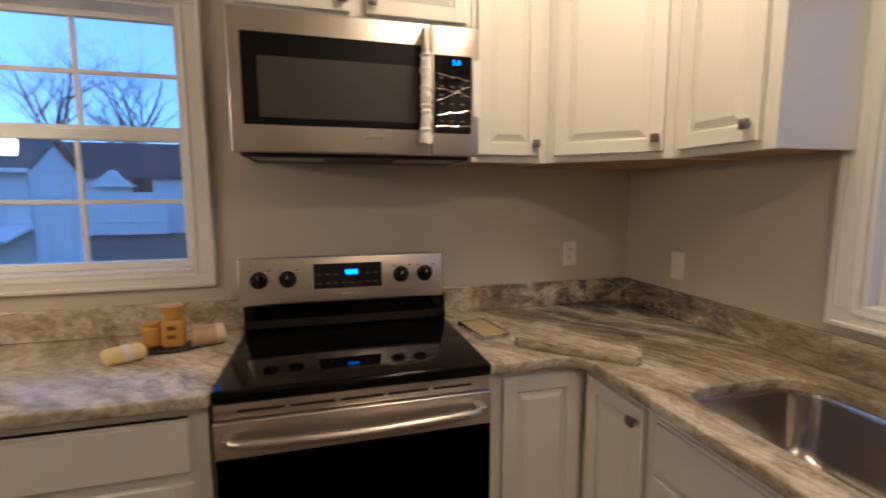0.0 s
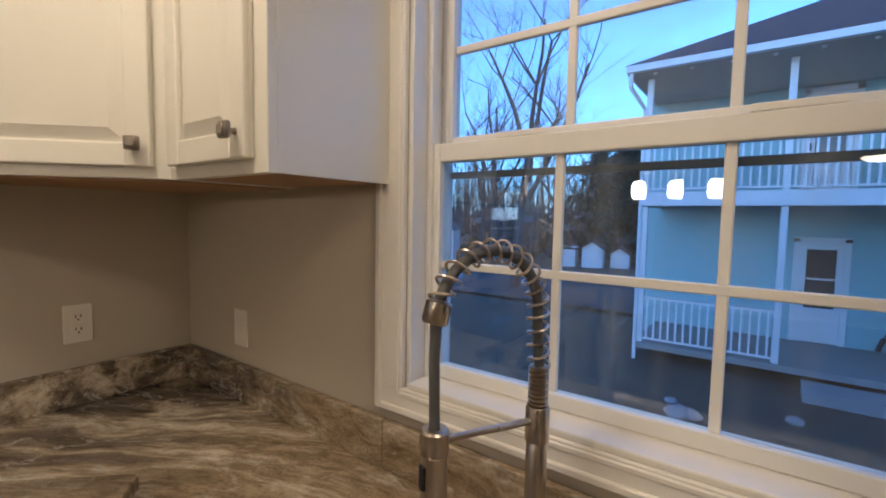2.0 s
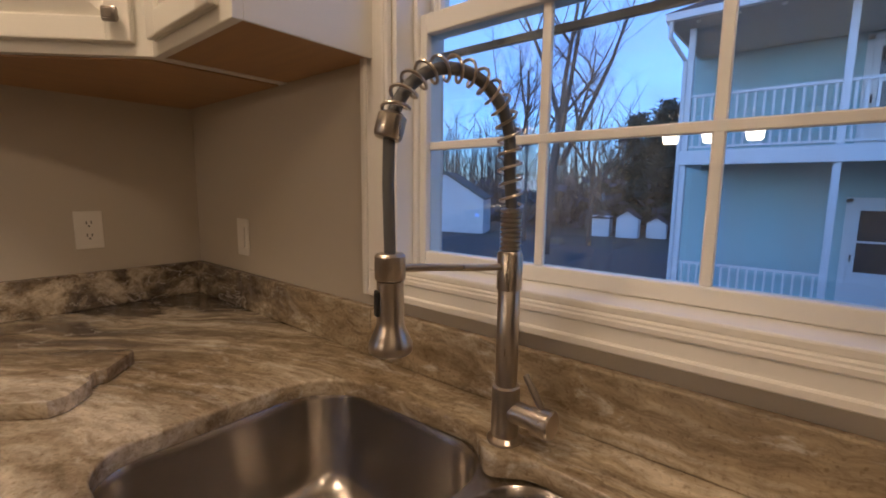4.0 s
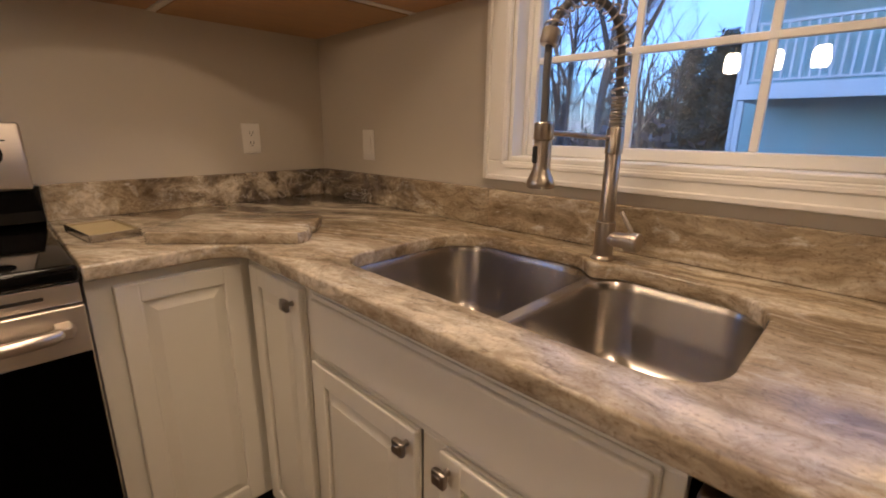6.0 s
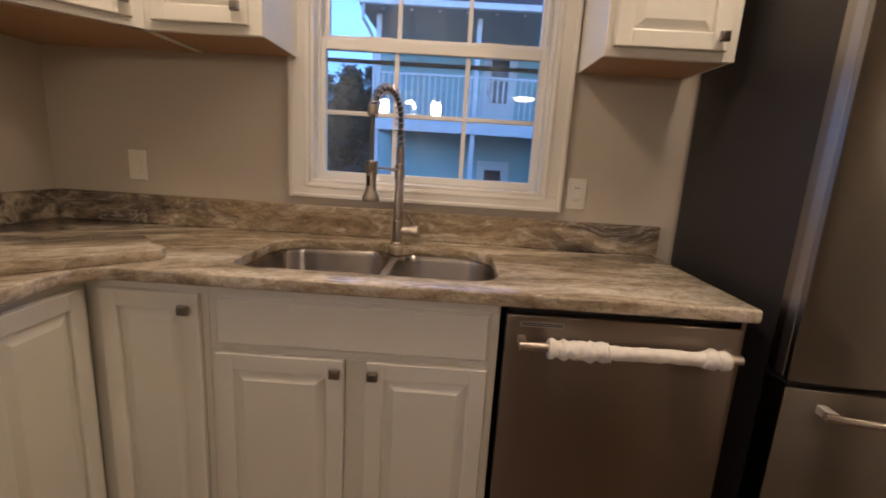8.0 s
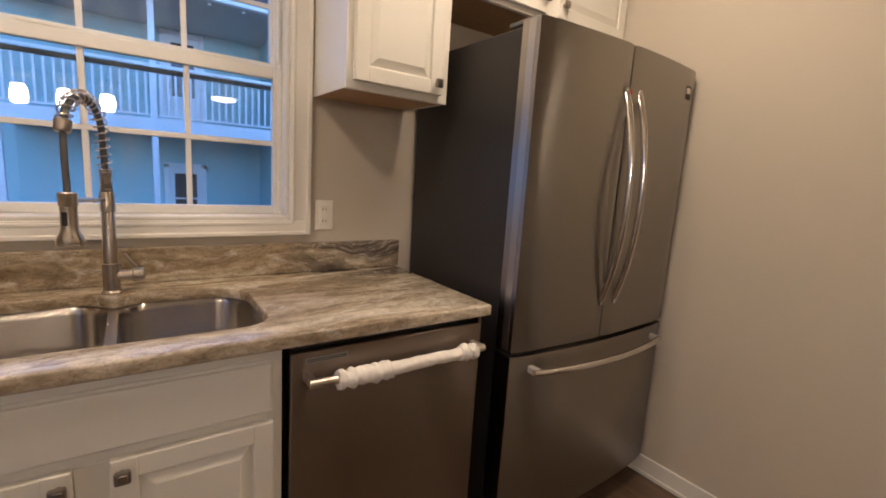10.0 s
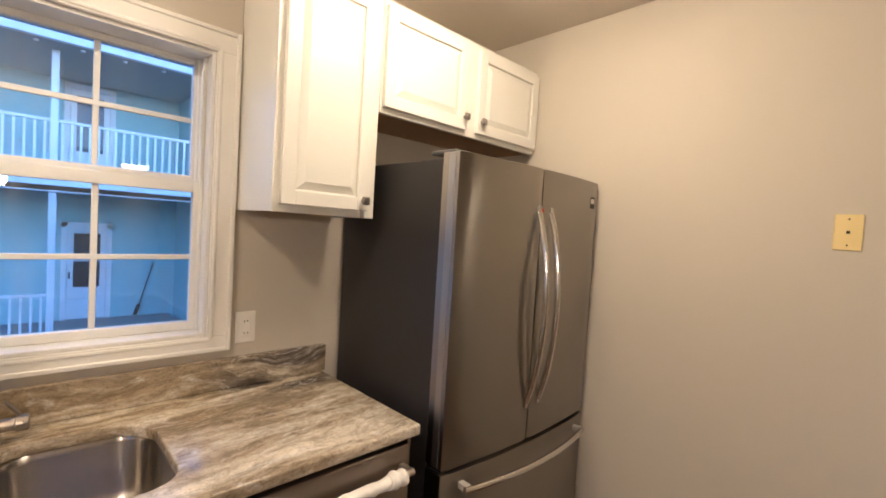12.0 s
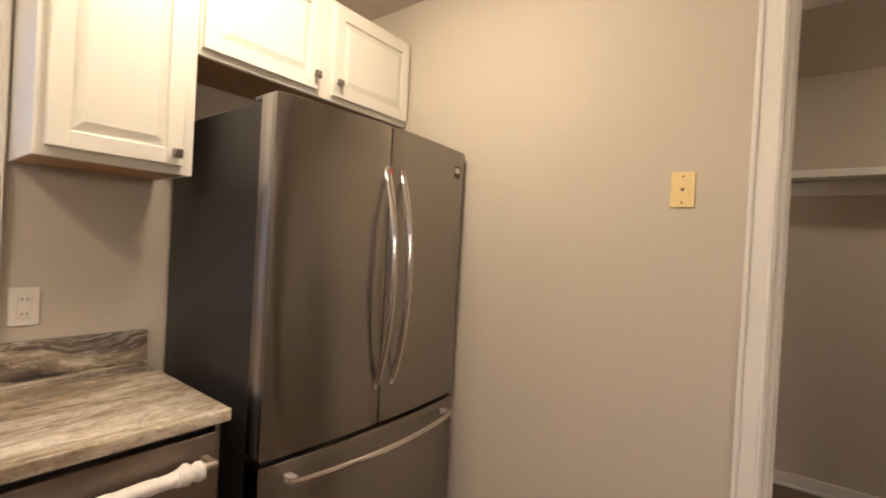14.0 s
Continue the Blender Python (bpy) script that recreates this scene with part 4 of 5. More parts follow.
# ---- microwave ----
MX0, MX1, MZ0, MZ1, MY = -0.092, 0.696, 1.564, 1.990, 1.600
mw = thing("microwave", "stainless steel over-range microwave with a wrapped handle", "microwave")
part("body", box(MX0 + 0.002, MX1 - 0.002, 1.622, 1.998, MZ0 + 0.012, MZ1, 0.002, 1), SIDE, mw)
part("underside", box(MX0 + 0.02, MX1 - 0.02, 1.64, 1.96, MZ0 - 0.006, MZ0 + 0.0115, 0.005, 2), RUBBER, mw, "dark grille underside")
for x0, x1 in ((MX0 + 0.05, MX0 + 0.27), (MX1 - 0.27, MX1 - 0.05)):
    part("grease_filter", box(x0, x1, 1.66, 1.80, MZ0 - 0.0085, MZ0 - 0.0063, 0.001, 1), GREY, mw, "grey mesh filter")
fd = part("door", box(MX0, 0.528, MY, 1.6215, MZ0 + 0.004, MZ1, 0.006, 3), STEEL, mw, "brushed steel door", True)
part("door_window", box(MX0 + 0.038, 0.524, MY - 0.0025, MY + 0.002, 1.650, 1.920, 0.003, 2), DOORGLASS, fd, "black glass door window")
part("screen", box(MX0 + 0.085, 0.485, MY - 0.0042, MY - 0.0028, 1.672, 1.852, 0.0005, 1), DARKWIN, fd, "smoked see-through screen")
part("maker_mark", box(0.31, 0.365, MY - 0.0012, MY - 0.0004, 1.615, 1.623), GREY, fd, "small grey maker's mark")
hp = [(0.499, MY - 0.042 - 0.012 * math.sin(math.pi * k / 16), 1.612 + 0.345 * k / 16) for k in range(17)]
hb = part("door_handle", tube(hp, 0.0125, 12), STEEL, fd, "upright steel handle", True)
wp, wr = [], []
for k in range(46):
    s = k / 45
    wp.append((0.499 + 0.003 * noise.noise((s * 9, 1, 0)), MY - 0.042 - 0.012 * math.sin(math.pi * (0.02 + s * 0.72)), 1.604 + 0.275 * s))
    wr.append(0.0175 + 0.0055 * noise.noise((s * 30, 4, 2)) + (0.006 * (1 - s * 6) if s < 0.16 else 0))
part("foam_sleeve", crumpled(tube(wp, wr, 18), 0.003, 55), WRAP, hb, "white packing foam sleeve", True)
for z in (1.618, 1.950):
    part("handle_post", box(0.489, 0.509, MY - 0.04, MY + 0.001, z - 0.008, z + 0.008, 0.003, 2), STEEL, fd)
cp = part("control_panel", box(0.529, MX1, MY, 1.6215, MZ0 + 0.004, MZ1, 0.006, 3), STEEL, mw, "brushed steel panel frame", True)
part("panel_glass", box(0.537, 0.668, MY - 0.0025, MY + 0.002, 1.642, 1.896, 0.003, 2), BLACK, cp, "black glass key panel")
for r_ in range(6):
    for c_ in range(3):
        part("key_mark", box(0.557 + c_ * 0.036, 0.570 + c_ * 0.036, MY - 0.0033, MY - 0.0027, 1.680 + r_ * 0.028, 1.686 + r_ * 0.028), MARK, cp, "grey printed key mark")
digit_text("5 0", 0.022, pose(0.615, MY - 0.003, 1.872, 90), cp, BLUE)
# crumpled clear film still stuck on the key panel
for k, (z0, z1) in enumerate(((1.70, 1.72), (1.745, 1.80), (1.79, 1.765), (1.835, 1.815), (1.665, 1.668))):
    fp = [(0.545 + 0.12 * j / 8, MY - 0.006 - 0.002 * noise.noise((j * 0.7, k * 3.1, 0)), z0 + (z1 - z0) * j / 8 + 0.006 * noise.noise((j * 0.9, k * 5.3, 7))) for j in range(9)]
    part("film_crease", tube(fp, 0.0011, 5), CHROME, cp, "shiny crease of clear film", True)
part("film_flap", box(0.672, 0.700, MY - 0.006, MY - 0.0045, 1.70, 1.885, 0.0005, 1), WRAP, cp, "loose flap of pale packing film")

# ---- dishwasher ----
DY0, DY1 = -0.314, 0.278
dw = thing("dishwasher", "stainless steel dishwasher with a wrapped bar handle", "dishwasher")
part("tub", box(1.02, 1.59, DY0 + 0.01, DY1 - 0.01, 0.09, 0.868), RUBBER, dw)
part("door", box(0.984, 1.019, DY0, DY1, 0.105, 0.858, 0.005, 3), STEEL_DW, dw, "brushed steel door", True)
part("toe_panel", box(1.04, 1.06, DY0, DY1, 0.0, 0.10), RUBBER, dw, "black toe panel")
part("vent_recess", box(0.9825, 0.9845, DY1 - 0.145, DY1 - 0.035, 0.828, 0.842), GREY, dw, "vent plate")
for z in (0.831, 0.836):
    part("vent_slot", box(0.9815, 0.9823, DY1 - 0.142, DY1 - 0.038, z, z + 0.003), SLOT, dw, "dark vent slot")
hp = [(0.938 - 0.006 * math.sin(math.pi * k / 16), DY1 - 0.03 - (DY1 - DY0 - 0.052) * k / 16, 0.795) for k in range(17)]
hb = part("door_handle", tube(hp, 0.0115, 12), STEEL, dw, "steel bar handle", True)
for y in (DY1 - 0.04, DY0 + 0.032):
    part("handle_post", box(0.938, 0.985, y - 0.01, y + 0.01, 0.785, 0.805, 0.003, 2), STEEL, dw)
wp, wr = [], []
for k in range(150):
    s = k / 149
    wp.append((0.935, DY1 - 0.100 - s * 0.435, 0.793 + 0.002 * noise.noise((s * 20, 3, 1))))
    lump = 0.009 if s < 0.34 or s > 0.86 else 0.0
    wr.append(0.0175 + lump * (0.7 + 0.9 * noise.noise((s * 28, 7, 2))))
part("foam_sleeve", crumpled(tube(wp, wr, 22), 0.0032, 50), WRAP, hb, "white packing foam sleeve", True)
# black filler that paints the shadow in the gap under the worktop
part("gap_shadow_strip", box(1.03, 1.05, DY0, DY1, 0.868, 0.878), RUBBER, dw, "black strip standing in for the dark gap")

# ---- refrigerator ----
FY0, FY1 = -1.304, -0.408
fz, seam = 0.745, -0.832
fr = thing("refrigerator", "stainless steel french-door refrigerator with dark sides", "refrigerator")
part("cabinet", box(1.012, 1.60, FY0 + 0.004, FY1 - 0.004, 0.03, 1.765, 0.004, 2), SIDE, fr, "dark grey textured cabinet")
fc = (FY0 + FY1) / 2


def bowed_door(y0, y1, z0, z1):
    """A door whose face swells gently outward across the whole refrigerator's width."""
    out = [(1.008, y0), (1.008, y1)]
    for k in range(15):
        y = y1 + (y0 - y1) * k / 14
        s = (y - fc) / ((FY1 - FY0) / 2)
        edge = 0.005 if k in (0, 14) else 0
        out.append((0.930 - 0.028 * (1 - s * s) + edge, y))
    return prism(out, z0, z1, 0.004)


for y0, y1, hy, s in ((seam + 0.003, FY1, seam + 0.022, 1), (FY0, seam - 0.003, seam - 0.056, -1)):
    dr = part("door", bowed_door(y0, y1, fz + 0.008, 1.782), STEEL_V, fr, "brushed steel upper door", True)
    hp = []
    for k in range(29):
        u = k / 28
        swell = math.sin(math.pi * u)
        hp.append((0.913 - 0.066 * swell ** 0.7, hy, 0.880 + 0.760 * u))
    hd = part("door_handle", tube(hp, 0.0115, 12, flat=0.75), CHROME, dr, "long bowed polished handle", True)
    for z in (0.890, 1.630):
        part("handle_mount", box(0.897, 0.914, hy - 0.009, hy + 0.009, z - 0.012, z + 0.012, 0.004, 2), CHROME, hd)
    if s == 1:
        part("tape_mark", box(0.8945, 0.899, hy - 0.021, hy - 0.012, 1.618, 1.632), mat("red_tape", (0.5, 0.06, 0.04), 0.5), hd, "red bit of tape")
    else:
        bd = part("badge", box(0.9205, 0.930, FY0 + 0.045, FY0 + 0.085, 1.665, 1.715, 0.001, 1), SLOT, dr, "small dark badge")
        part("badge_plate", box(0.9195, 0.9203, FY0 + 0.05, FY0 + 0.08, 1.685, 1.708), CHROME, bd, "silver badge plate")
# added strip: the gleam on the door's side face put into a lighter steel
part("door_edge", box(0.950, 0.980, FY1 - 0.0005, FY1 + 0.002, fz + 0.012, 1.778, 0.001, 1), EDGE, fr, "brighter strip for the light on the door's side")
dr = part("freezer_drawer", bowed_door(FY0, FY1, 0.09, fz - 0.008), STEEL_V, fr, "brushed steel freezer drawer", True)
hp = []
for k in range(29):
    u = k / 28
    y = FY1 - 0.068 - (FY1 - FY0 - 0.14) * u
    hp.append((0.902 - 0.016 - 0.045 * math.sin(math.pi * u) ** 0.8, y, 0.690))
part("drawer_handle", tube(hp, 0.0115, 12), CHROME, dr, "bowed polished drawer handle", True)
for y in (FY1 - 0.085, FY0 + 0.085):
    part("handle_mount", box(0.880, 0.925, y - 0.012, y + 0.012, 0.678, 0.702, 0.004, 2), GREY, dr)
part("gasket", box(0.945, 1.008, FY0 + 0.012, FY1 - 0.012, fz - 0.0075, fz + 0.0075), RUBBER, fr, "black gasket gap")
part("foot_grille", box(0.985, 1.01, FY0 + 0.01, FY1 - 0.01, 0.012, 0.085), RUBBER, fr, "black foot grille")
for y in (FY1 - 0.055, FY0 + 0.09):
    part("hinge_cover", box(0.985, 1.10, y - 0.028, y + 0.028, 1.7835, 1.798, 0.005, 2), HINGE, fr, "grey hinge cover", True)

# ---- plates on the walls ----
def wall_plate(name, m, label, kind_of, material=PLASTIC):
    top = thing(name, label, "wall plate", m=m)
    part("plate", box(-0.0355, 0.0355, -0.006, -0.0005, -0.0575, 0.0575, 0.0025, 2), material, top)
    if kind_of == "outlet":
        for z in (-0.019, 0.019):
            o = part("socket", placed(prism(rounded([(-0.0165, -0.013, 0.006), (0.0165, -0.013, 0.006), (0.0165, 0.013, 0.006), (-0.0165, 0.013, 0.006)], 4), 0, 0.0025), pose(0, -0.006, z, 90)), material, top)
            for x in (-0.006, 0.006):
                part("slot", box(x - 0.0013, x + 0.0013, -0.0092, -0.0086, z - 0.001, z + 0.008), SLOT, o, "dark slot")
            part("slot", box(-0.0022, 0.0022, -0.0092, -0.0086, z - 0.0095, z - 0.005), SLOT, o, "dark slot")
    elif kind_of == "switch":
        part("rocker", box(-0.0165, 0.0165, -0.010, -0.0055, -0.033, 0.033, 0.002, 2), material, top)
    elif kind_of == "gfci":
        o = part("face", box(-0.0168, 0.0168, -0.009, -0.0055, -0.0335, 0.0335, 0.0015, 1), material, top)
        for z in (-0.022, 0.022):
            for x in (-0.006, 0.006):
                part("slot", box(x - 0.0013, x + 0.0013, -0.0097, -0.0091, z - 0.004, z + 0.004), SLOT, o, "dark slot")
        for z in (-0.005, 0.005):
            part("test_button", box(-0.009, 0.009, -0.0102, -0.0091, z - 0.0035, z + 0.0035), material, o)
    else:
        part("jack", box(-0.0045, 0.0045, -0.0085, -0.0055, -0.0045, 0.0045, 0.001, 1), SLOT, top, "dark phone jack")
        for z in (-0.042, 0.042):
            part("screw", turned([(0.003, 0), (0.0025, 0.001)], 10, pose(0, -0.006, z, 90)), SLOT, top, "screw head")
    return top


wall_plate("outlet", NORTH @ pose(1.302, 0, 1.156), "white duplex outlet plate on the beige wall", "outlet")
wall_plate("light_switch", EAST @ pose(-1.660, 0, 1.137), "white rocker switch plate on the beige wall", "switch")
wall_plate("outlet", EAST @ pose(0.028, 0, 1.130), "white safety outlet beside the sink window", "gfci")
wall_plate("phone_jack", SOUTH @ pose(-0.084, 0, 1.602), "yellowed ivory phone plate on the plain wall", "phone", IVORY)

# ---- things beside the range ----
CZ = CT1 + 0.0006
AMBER = mat("yellow_wax", (0.55, 0.30, 0.05), 0.45, vary=0.12, scale=30)
CREAM = mat("pale_soap", (0.75, 0.62, 0.28), 0.5, vary=0.08, scale=30)
dish = tagged(part("soap_dish", turned([(0.05, 0), (0.078, 0.004), (0.082, 0.010), (0.078, 0.010), (0.05, 0.005)], 28, Matrix.Translation((-0.345, 1.775, CZ)) @ Matrix.Diagonal((1.15, 0.7, 1, 1))), mat("dark_dish", (0.06, 0.04, 0.03), 0.3), smooth=True), "dark oval dish under the yellow canisters", "dish")
can = thing("honey_jar", "tall amber-yellow jar with a flared lid", "jar", m=pose(-0.335, 1.775, CZ + 0.0105))
part("jar", box(-0.034, 0.034, -0.03, 0.03, 0, 0.095, 0.012, 3), AMBER, can, smooth=True)
part("lid", turned([(0.024, 0.0955), (0.028, 0.10), (0.026, 0.11), (0.034, 0.13), (0.036, 0.142), (0.022, 0.146)], 20), AMBER, can, "yellow lid", True)
for z in (0.04, 0.07):
    part("printed_label", box(-0.014, 0.014, -0.0312, -0.0302, z - 0.007, z + 0.007), mat("brown_print", (0.20, 0.08, 0.02), 0.6), can, "brown printed mark")
can = thing("honey_jar", "short amber-yellow jar beside the tall one", "jar", m=pose(-0.405, 1.79, CZ + 0.0105))
part("jar", box(-0.028, 0.028, -0.026, 0.026, 0, 0.072, 0.01, 3), AMBER, can, smooth=True)
part("lid", box(-0.025, 0.025, -0.023, 0.023, 0.0725, 0.086, 0.005, 2), AMBER, can, smooth=True)
soap = thing("soap_bar", "pale yellow wrapped soap bar on the worktop", "soap", m=pose(-0.455, 1.69, CZ, 0, 0, 32))
part("bar", box(-0.058, 0.058, -0.036, 0.036, 0, 0.046, 0.018, 4), CREAM, soap, smooth=True)
part("paper_band", box(-0.018, 0.028, -0.0368, 0.0368, -0.0002, 0.0468, 0.018, 4), PLASTIC, soap, "white paper band", True)
roll = thing("wood_canister", "pale wooden canister lying beside the range", "canister", m=pose(-0.235, 1.79, CZ + 0.036))
part("body", turned([(0.030, -0.052), (0.035, -0.046), (0.0355, 0.02), (0.034, 0.024)], 24, pose(0, 0, 0, 0, 90, 18)), mat("pale_wood", (0.50, 0.34, 0.2), 0.5, vary=0.15, scale=20), roll, smooth=True)
part("lid", turned([(0.0355, 0.0245), (0.0365, 0.028), (0.0345, 0.050), (0.02, 0.054)], 24, pose(0, 0, 0, 0, 90, 18)), mat("cream_lid", (0.70, 0.58, 0.42), 0.45), roll, "cream lid", True)

# ---- lamps of the room ----
dome = thing("ceiling_light", "glowing frosted glass dome light on the ceiling", "ceiling light", m=pose(0.76, 1.04, CEIL_Z - 0.0005))
part("pan", turned([(0.165, -0.03), (0.17, -0.02), (0.165, -0.001)], 36), NICKEL, dome, smooth=True)
part("dome", turned([(0.02, -0.135), (0.07, -0.128), (0.115, -0.105), (0.145, -0.07), (0.155, -0.031)], 36), SHADE, dome, "glowing frosted dome", True)
dome2 = copy_thing(dome, pose(0.75, -0.42, CEIL_Z - 0.0005))
pend = thing("pendant_light", "three-shade pendant on a dark bar, lit", "pendant light", m=pose(-1.67, 1.0, 0.12))
part("canopy", box(-0.05, 0.05, -0.16, 0.16, CEIL_Z - 0.144, CEIL_Z - 0.1205, 0.006, 2), NICKEL, pend)
part("bar", tube([(0, -0.33, 1.79), (0, 0.33, 1.79)], 0.009, 10), NICKEL, pend)
for y in (-0.12, 0.12):
    part("rod", tube([(0, y, 1.79), (0, y, CEIL_Z - 0.14)], 0.005, 8), NICKEL, pend)
for y in (-0.29, 0.0, 0.29):
    part("socket_cup", turned([(0.022, 1.715), (0.026, 1.735), (0.02, 1.755), (0.008, 1.785)], 20, pose(0, y, 0)), NICKEL, pend, smooth=True)
    part("shade", turned([(0.046, 1.56), (0.055, 1.58), (0.062, 1.62), (0.058, 1.67), (0.042, 1.712), (0.025, 1.7145)], 24, pose(0, y, 0)), PSHADE, pend, "glowing white glass shade", True)
disc = thing("bowl_pendant", "glowing shallow bowl light hung below the ceiling", "ceiling light", m=pose(-2.6, -0.38, 2.05))
part("canopy", turned([(0.06, CEIL_Z - 2.075), (0.065, CEIL_Z - 2.0505)], 24), NICKEL, disc, smooth=True)
part("stem", tube([(0, 0, 0.02), (0, 0, CEIL_Z - 2.06)], 0.008, 8), NICKEL, disc)
part("rim", turned([(0.145, 0.0), (0.15, 0.012), (0.02, 0.03)], 32), NICKEL, disc, smooth=True)
part("bowl", turned([(0.05, -0.042), (0.11, -0.032), (0.142, -0.0005)], 32), DISC, disc, "glowing bowl", True)
hall = thing("ceiling_light", "small glowing glass dome on the pantry ceiling", "ceiling light", m=pose(-1.35, -2.25, CEIL_Z - 0.0005))
part("pan", turned([(0.13, -0.02), (0.132, -0.001)], 28), NICKEL, hall, smooth=True)
part("dome", turned([(0.02, -0.085), (0.08, -0.074), (0.125, -0.0205)], 28), SHADE, hall, "glowing frosted dome", True)

# ---- outdoors ----
GRASS = mat("winter_grass", (0.060, 0.064, 0.046), 0.9, vary=0.4, scale=0.8, bump=0.6, bump_scale=30, fine=0.15)
ASPH = mat("asphalt", (0.06, 0.06, 0.06), 0.85, vary=0.2, scale=1.0, bump=0.4, bump_scale=60)
SIDING = mat("pale_siding", (0.38, 0.57, 0.56), 0.6, vary=0.05, scale=1.0)
SIDE_W = mat("white_siding", (0.74, 0.75, 0.74), 0.55, vary=0.05, scale=1.0)
PORCHW = mat("porch_paint", (0.80, 0.80, 0.78), 0.5, vary=0.04, scale=3.0)
DECK = mat("deck_board", (0.30, 0.30, 0.28), 0.7, vary=0.2, scale=4.0)
ROOFG = mat("green_shingle", (0.10, 0.125, 0.12), 0.85, vary=0.25, scale=5.0, bump=0.5, bump_scale=30)
ROOFD = mat("dark_shingle", (0.085, 0.068, 0.07), 0.85, vary=0.25, scale=4.0, bump=0.5, bump_scale=30)
# grey that holds some of the shade under the deck and eave
SOFFIT = mat("shaded_soffit", (0.40, 0.43, 0.42), 0.7, vary=0.08, scale=3.0)
BARK = mat("bark", (0.085, 0.070, 0.066), 0.9, vary=0.3, scale=4.0, bump=0.5, bump_scale=30)
NEEDLE = mat("pine_needles", (0.026, 0.052, 0.036), 0.85, vary=0.4, scale=1.5)
BRUSH = mat("underbrush", (0.12, 0.105, 0.108), 0.95, vary=0.4, scale=0.6)
PANE_D = mat("dark_pane", (0.03, 0.035, 0.04), 0.08, vary=0.1)
CONC = mat("concrete", (0.33, 0.33, 0.32), 0.85, vary=0.15, scale=2.0, bump=0.4, bump_scale=40)


def ground_z(x, y):
    far = max(0.0, min(1.0, (x - 13) / 30))
    return -1.38 - 1.3 * far * far * (3 - 2 * far)


b = bmesh.new()
xs = [-900, -300, -80, -30, -12, -4, 0, 2, 4, 6, 8, 10, 13, 16, 19, 22, 26, 30, 34, 38, 43, 50, 70, 120, 300, 1200]
ys = [-1200, -300, -80, -30, -12, -5, 0, 4, 8, 12, 18, 26, 40, 70, 150, 400, 1200]
grid = [[b.verts.new((x, y, ground_z(x, y) + 0.06 * noise.noise((x * 0.3, y * 0.3, 0)))) for y in ys] for x in xs]
for i in range(len(xs) - 1):
    for j in range(len(ys) - 1):
        b.faces.new((grid[i][j], grid[i + 1][j], grid[i + 1][j + 1], grid[i][j + 1]))
tagged(part("ground", b, GRASS, smooth=True), "dull winter lawn sloping gently away", "ground", kind="structure")
b = bmesh.new()
for k in range(24):
    y0, y1 = 3.5 + k * 1.4, 3.5 + (k + 1) * 1.4
    for xa, xb in ((15, 18), (18, 21), (21, 24)):
        b.faces.new([b.verts.new((x, y, ground_z(x, y) + 0.09)) for x, y in ((xa, y0), (xb, y0), (xb, y1), (xa, y1))])
bmesh.ops.remove_doubles(b, verts=b.verts, dist=1e-4)
tagged(part("road", b, ASPH), "grey asphalt lane beyond the lawn", "road", kind="structure")


def siding(b, axis, c, u0, u1, z0, z1, out, lap=0.115, gaps=()):
    """Lapped boards on a wall plane: axis 'x' or 'y' held at c, u along the wall, out = the side that the boards face."""
    z = z0
    while z < z1 - 1e-3:
        t = min(z + lap, z1)
        spans = [(u0, u1)]
        for g0, g1, h0, h1 in gaps:
            if t > h0 and z < h1:
                spans = [s for a, e in spans for s in ((a, min(e, g0)), (max(a, g1), e)) if s[1] - s[0] > 0.02]
        for a, e in spans:
            quad = [(a, c + out * 0.022, z), (e, c + out * 0.022, z), (e, c + out * 0.004, t), (a, c + out * 0.004, t)]
            under = [(a, c, z), (e, c, z), (e, c + out * 0.022, z), (a, c + out * 0.022, z)]
            for q in (quad, under):
                b.faces.new([b.verts.new(p if axis == "y" else (p[1], p[0], p[2])) for p in q])
        z = t
    return b


# the neighbour's two-storey house with a porch on each floor
XP, XW = 10.70, 13.0
PY0, PY1 = -2.25, 2.46
FL0, FL1, EAVE = -1.02, 2.06, 4.44
house = thing("neighbour_house", "pale two-storey house with white porches on both floors", "house", kind="")
part("core", box(XW + 0.03, XW + 9, -9.0, 2.75, -1.6, 4.55), SIDING, house)
gaps = ((-1.02, -0.16, FL0, FL0 + 2.24), (-1.02, -0.16, FL1, FL1 + 2.19))
part("wall", siding(bmesh.new(), "x", XW, -2.6, 2.8, -1.4, 4.5, -1, 0.14, gaps), SIDING, house, "pale lapped siding")
part("wing_wall", siding(bmesh.new(), "x", XP - 0.02, -9.0, PY0 - 0.12, -1.4, 4.5, -1, 0.14), SIDING, house, "pale lapped siding")
part("wing_core", box(XP, XW + 0.02, -9.0, PY0 - 0.12, -1.6, 4.55), SIDING, house)
part("corner_board", box(XP - 0.06, XP + 0.08, PY0 - 0.13, PY0 - 0.01, -1.4, 4.4, 0.004, 1), PORCHW, house)
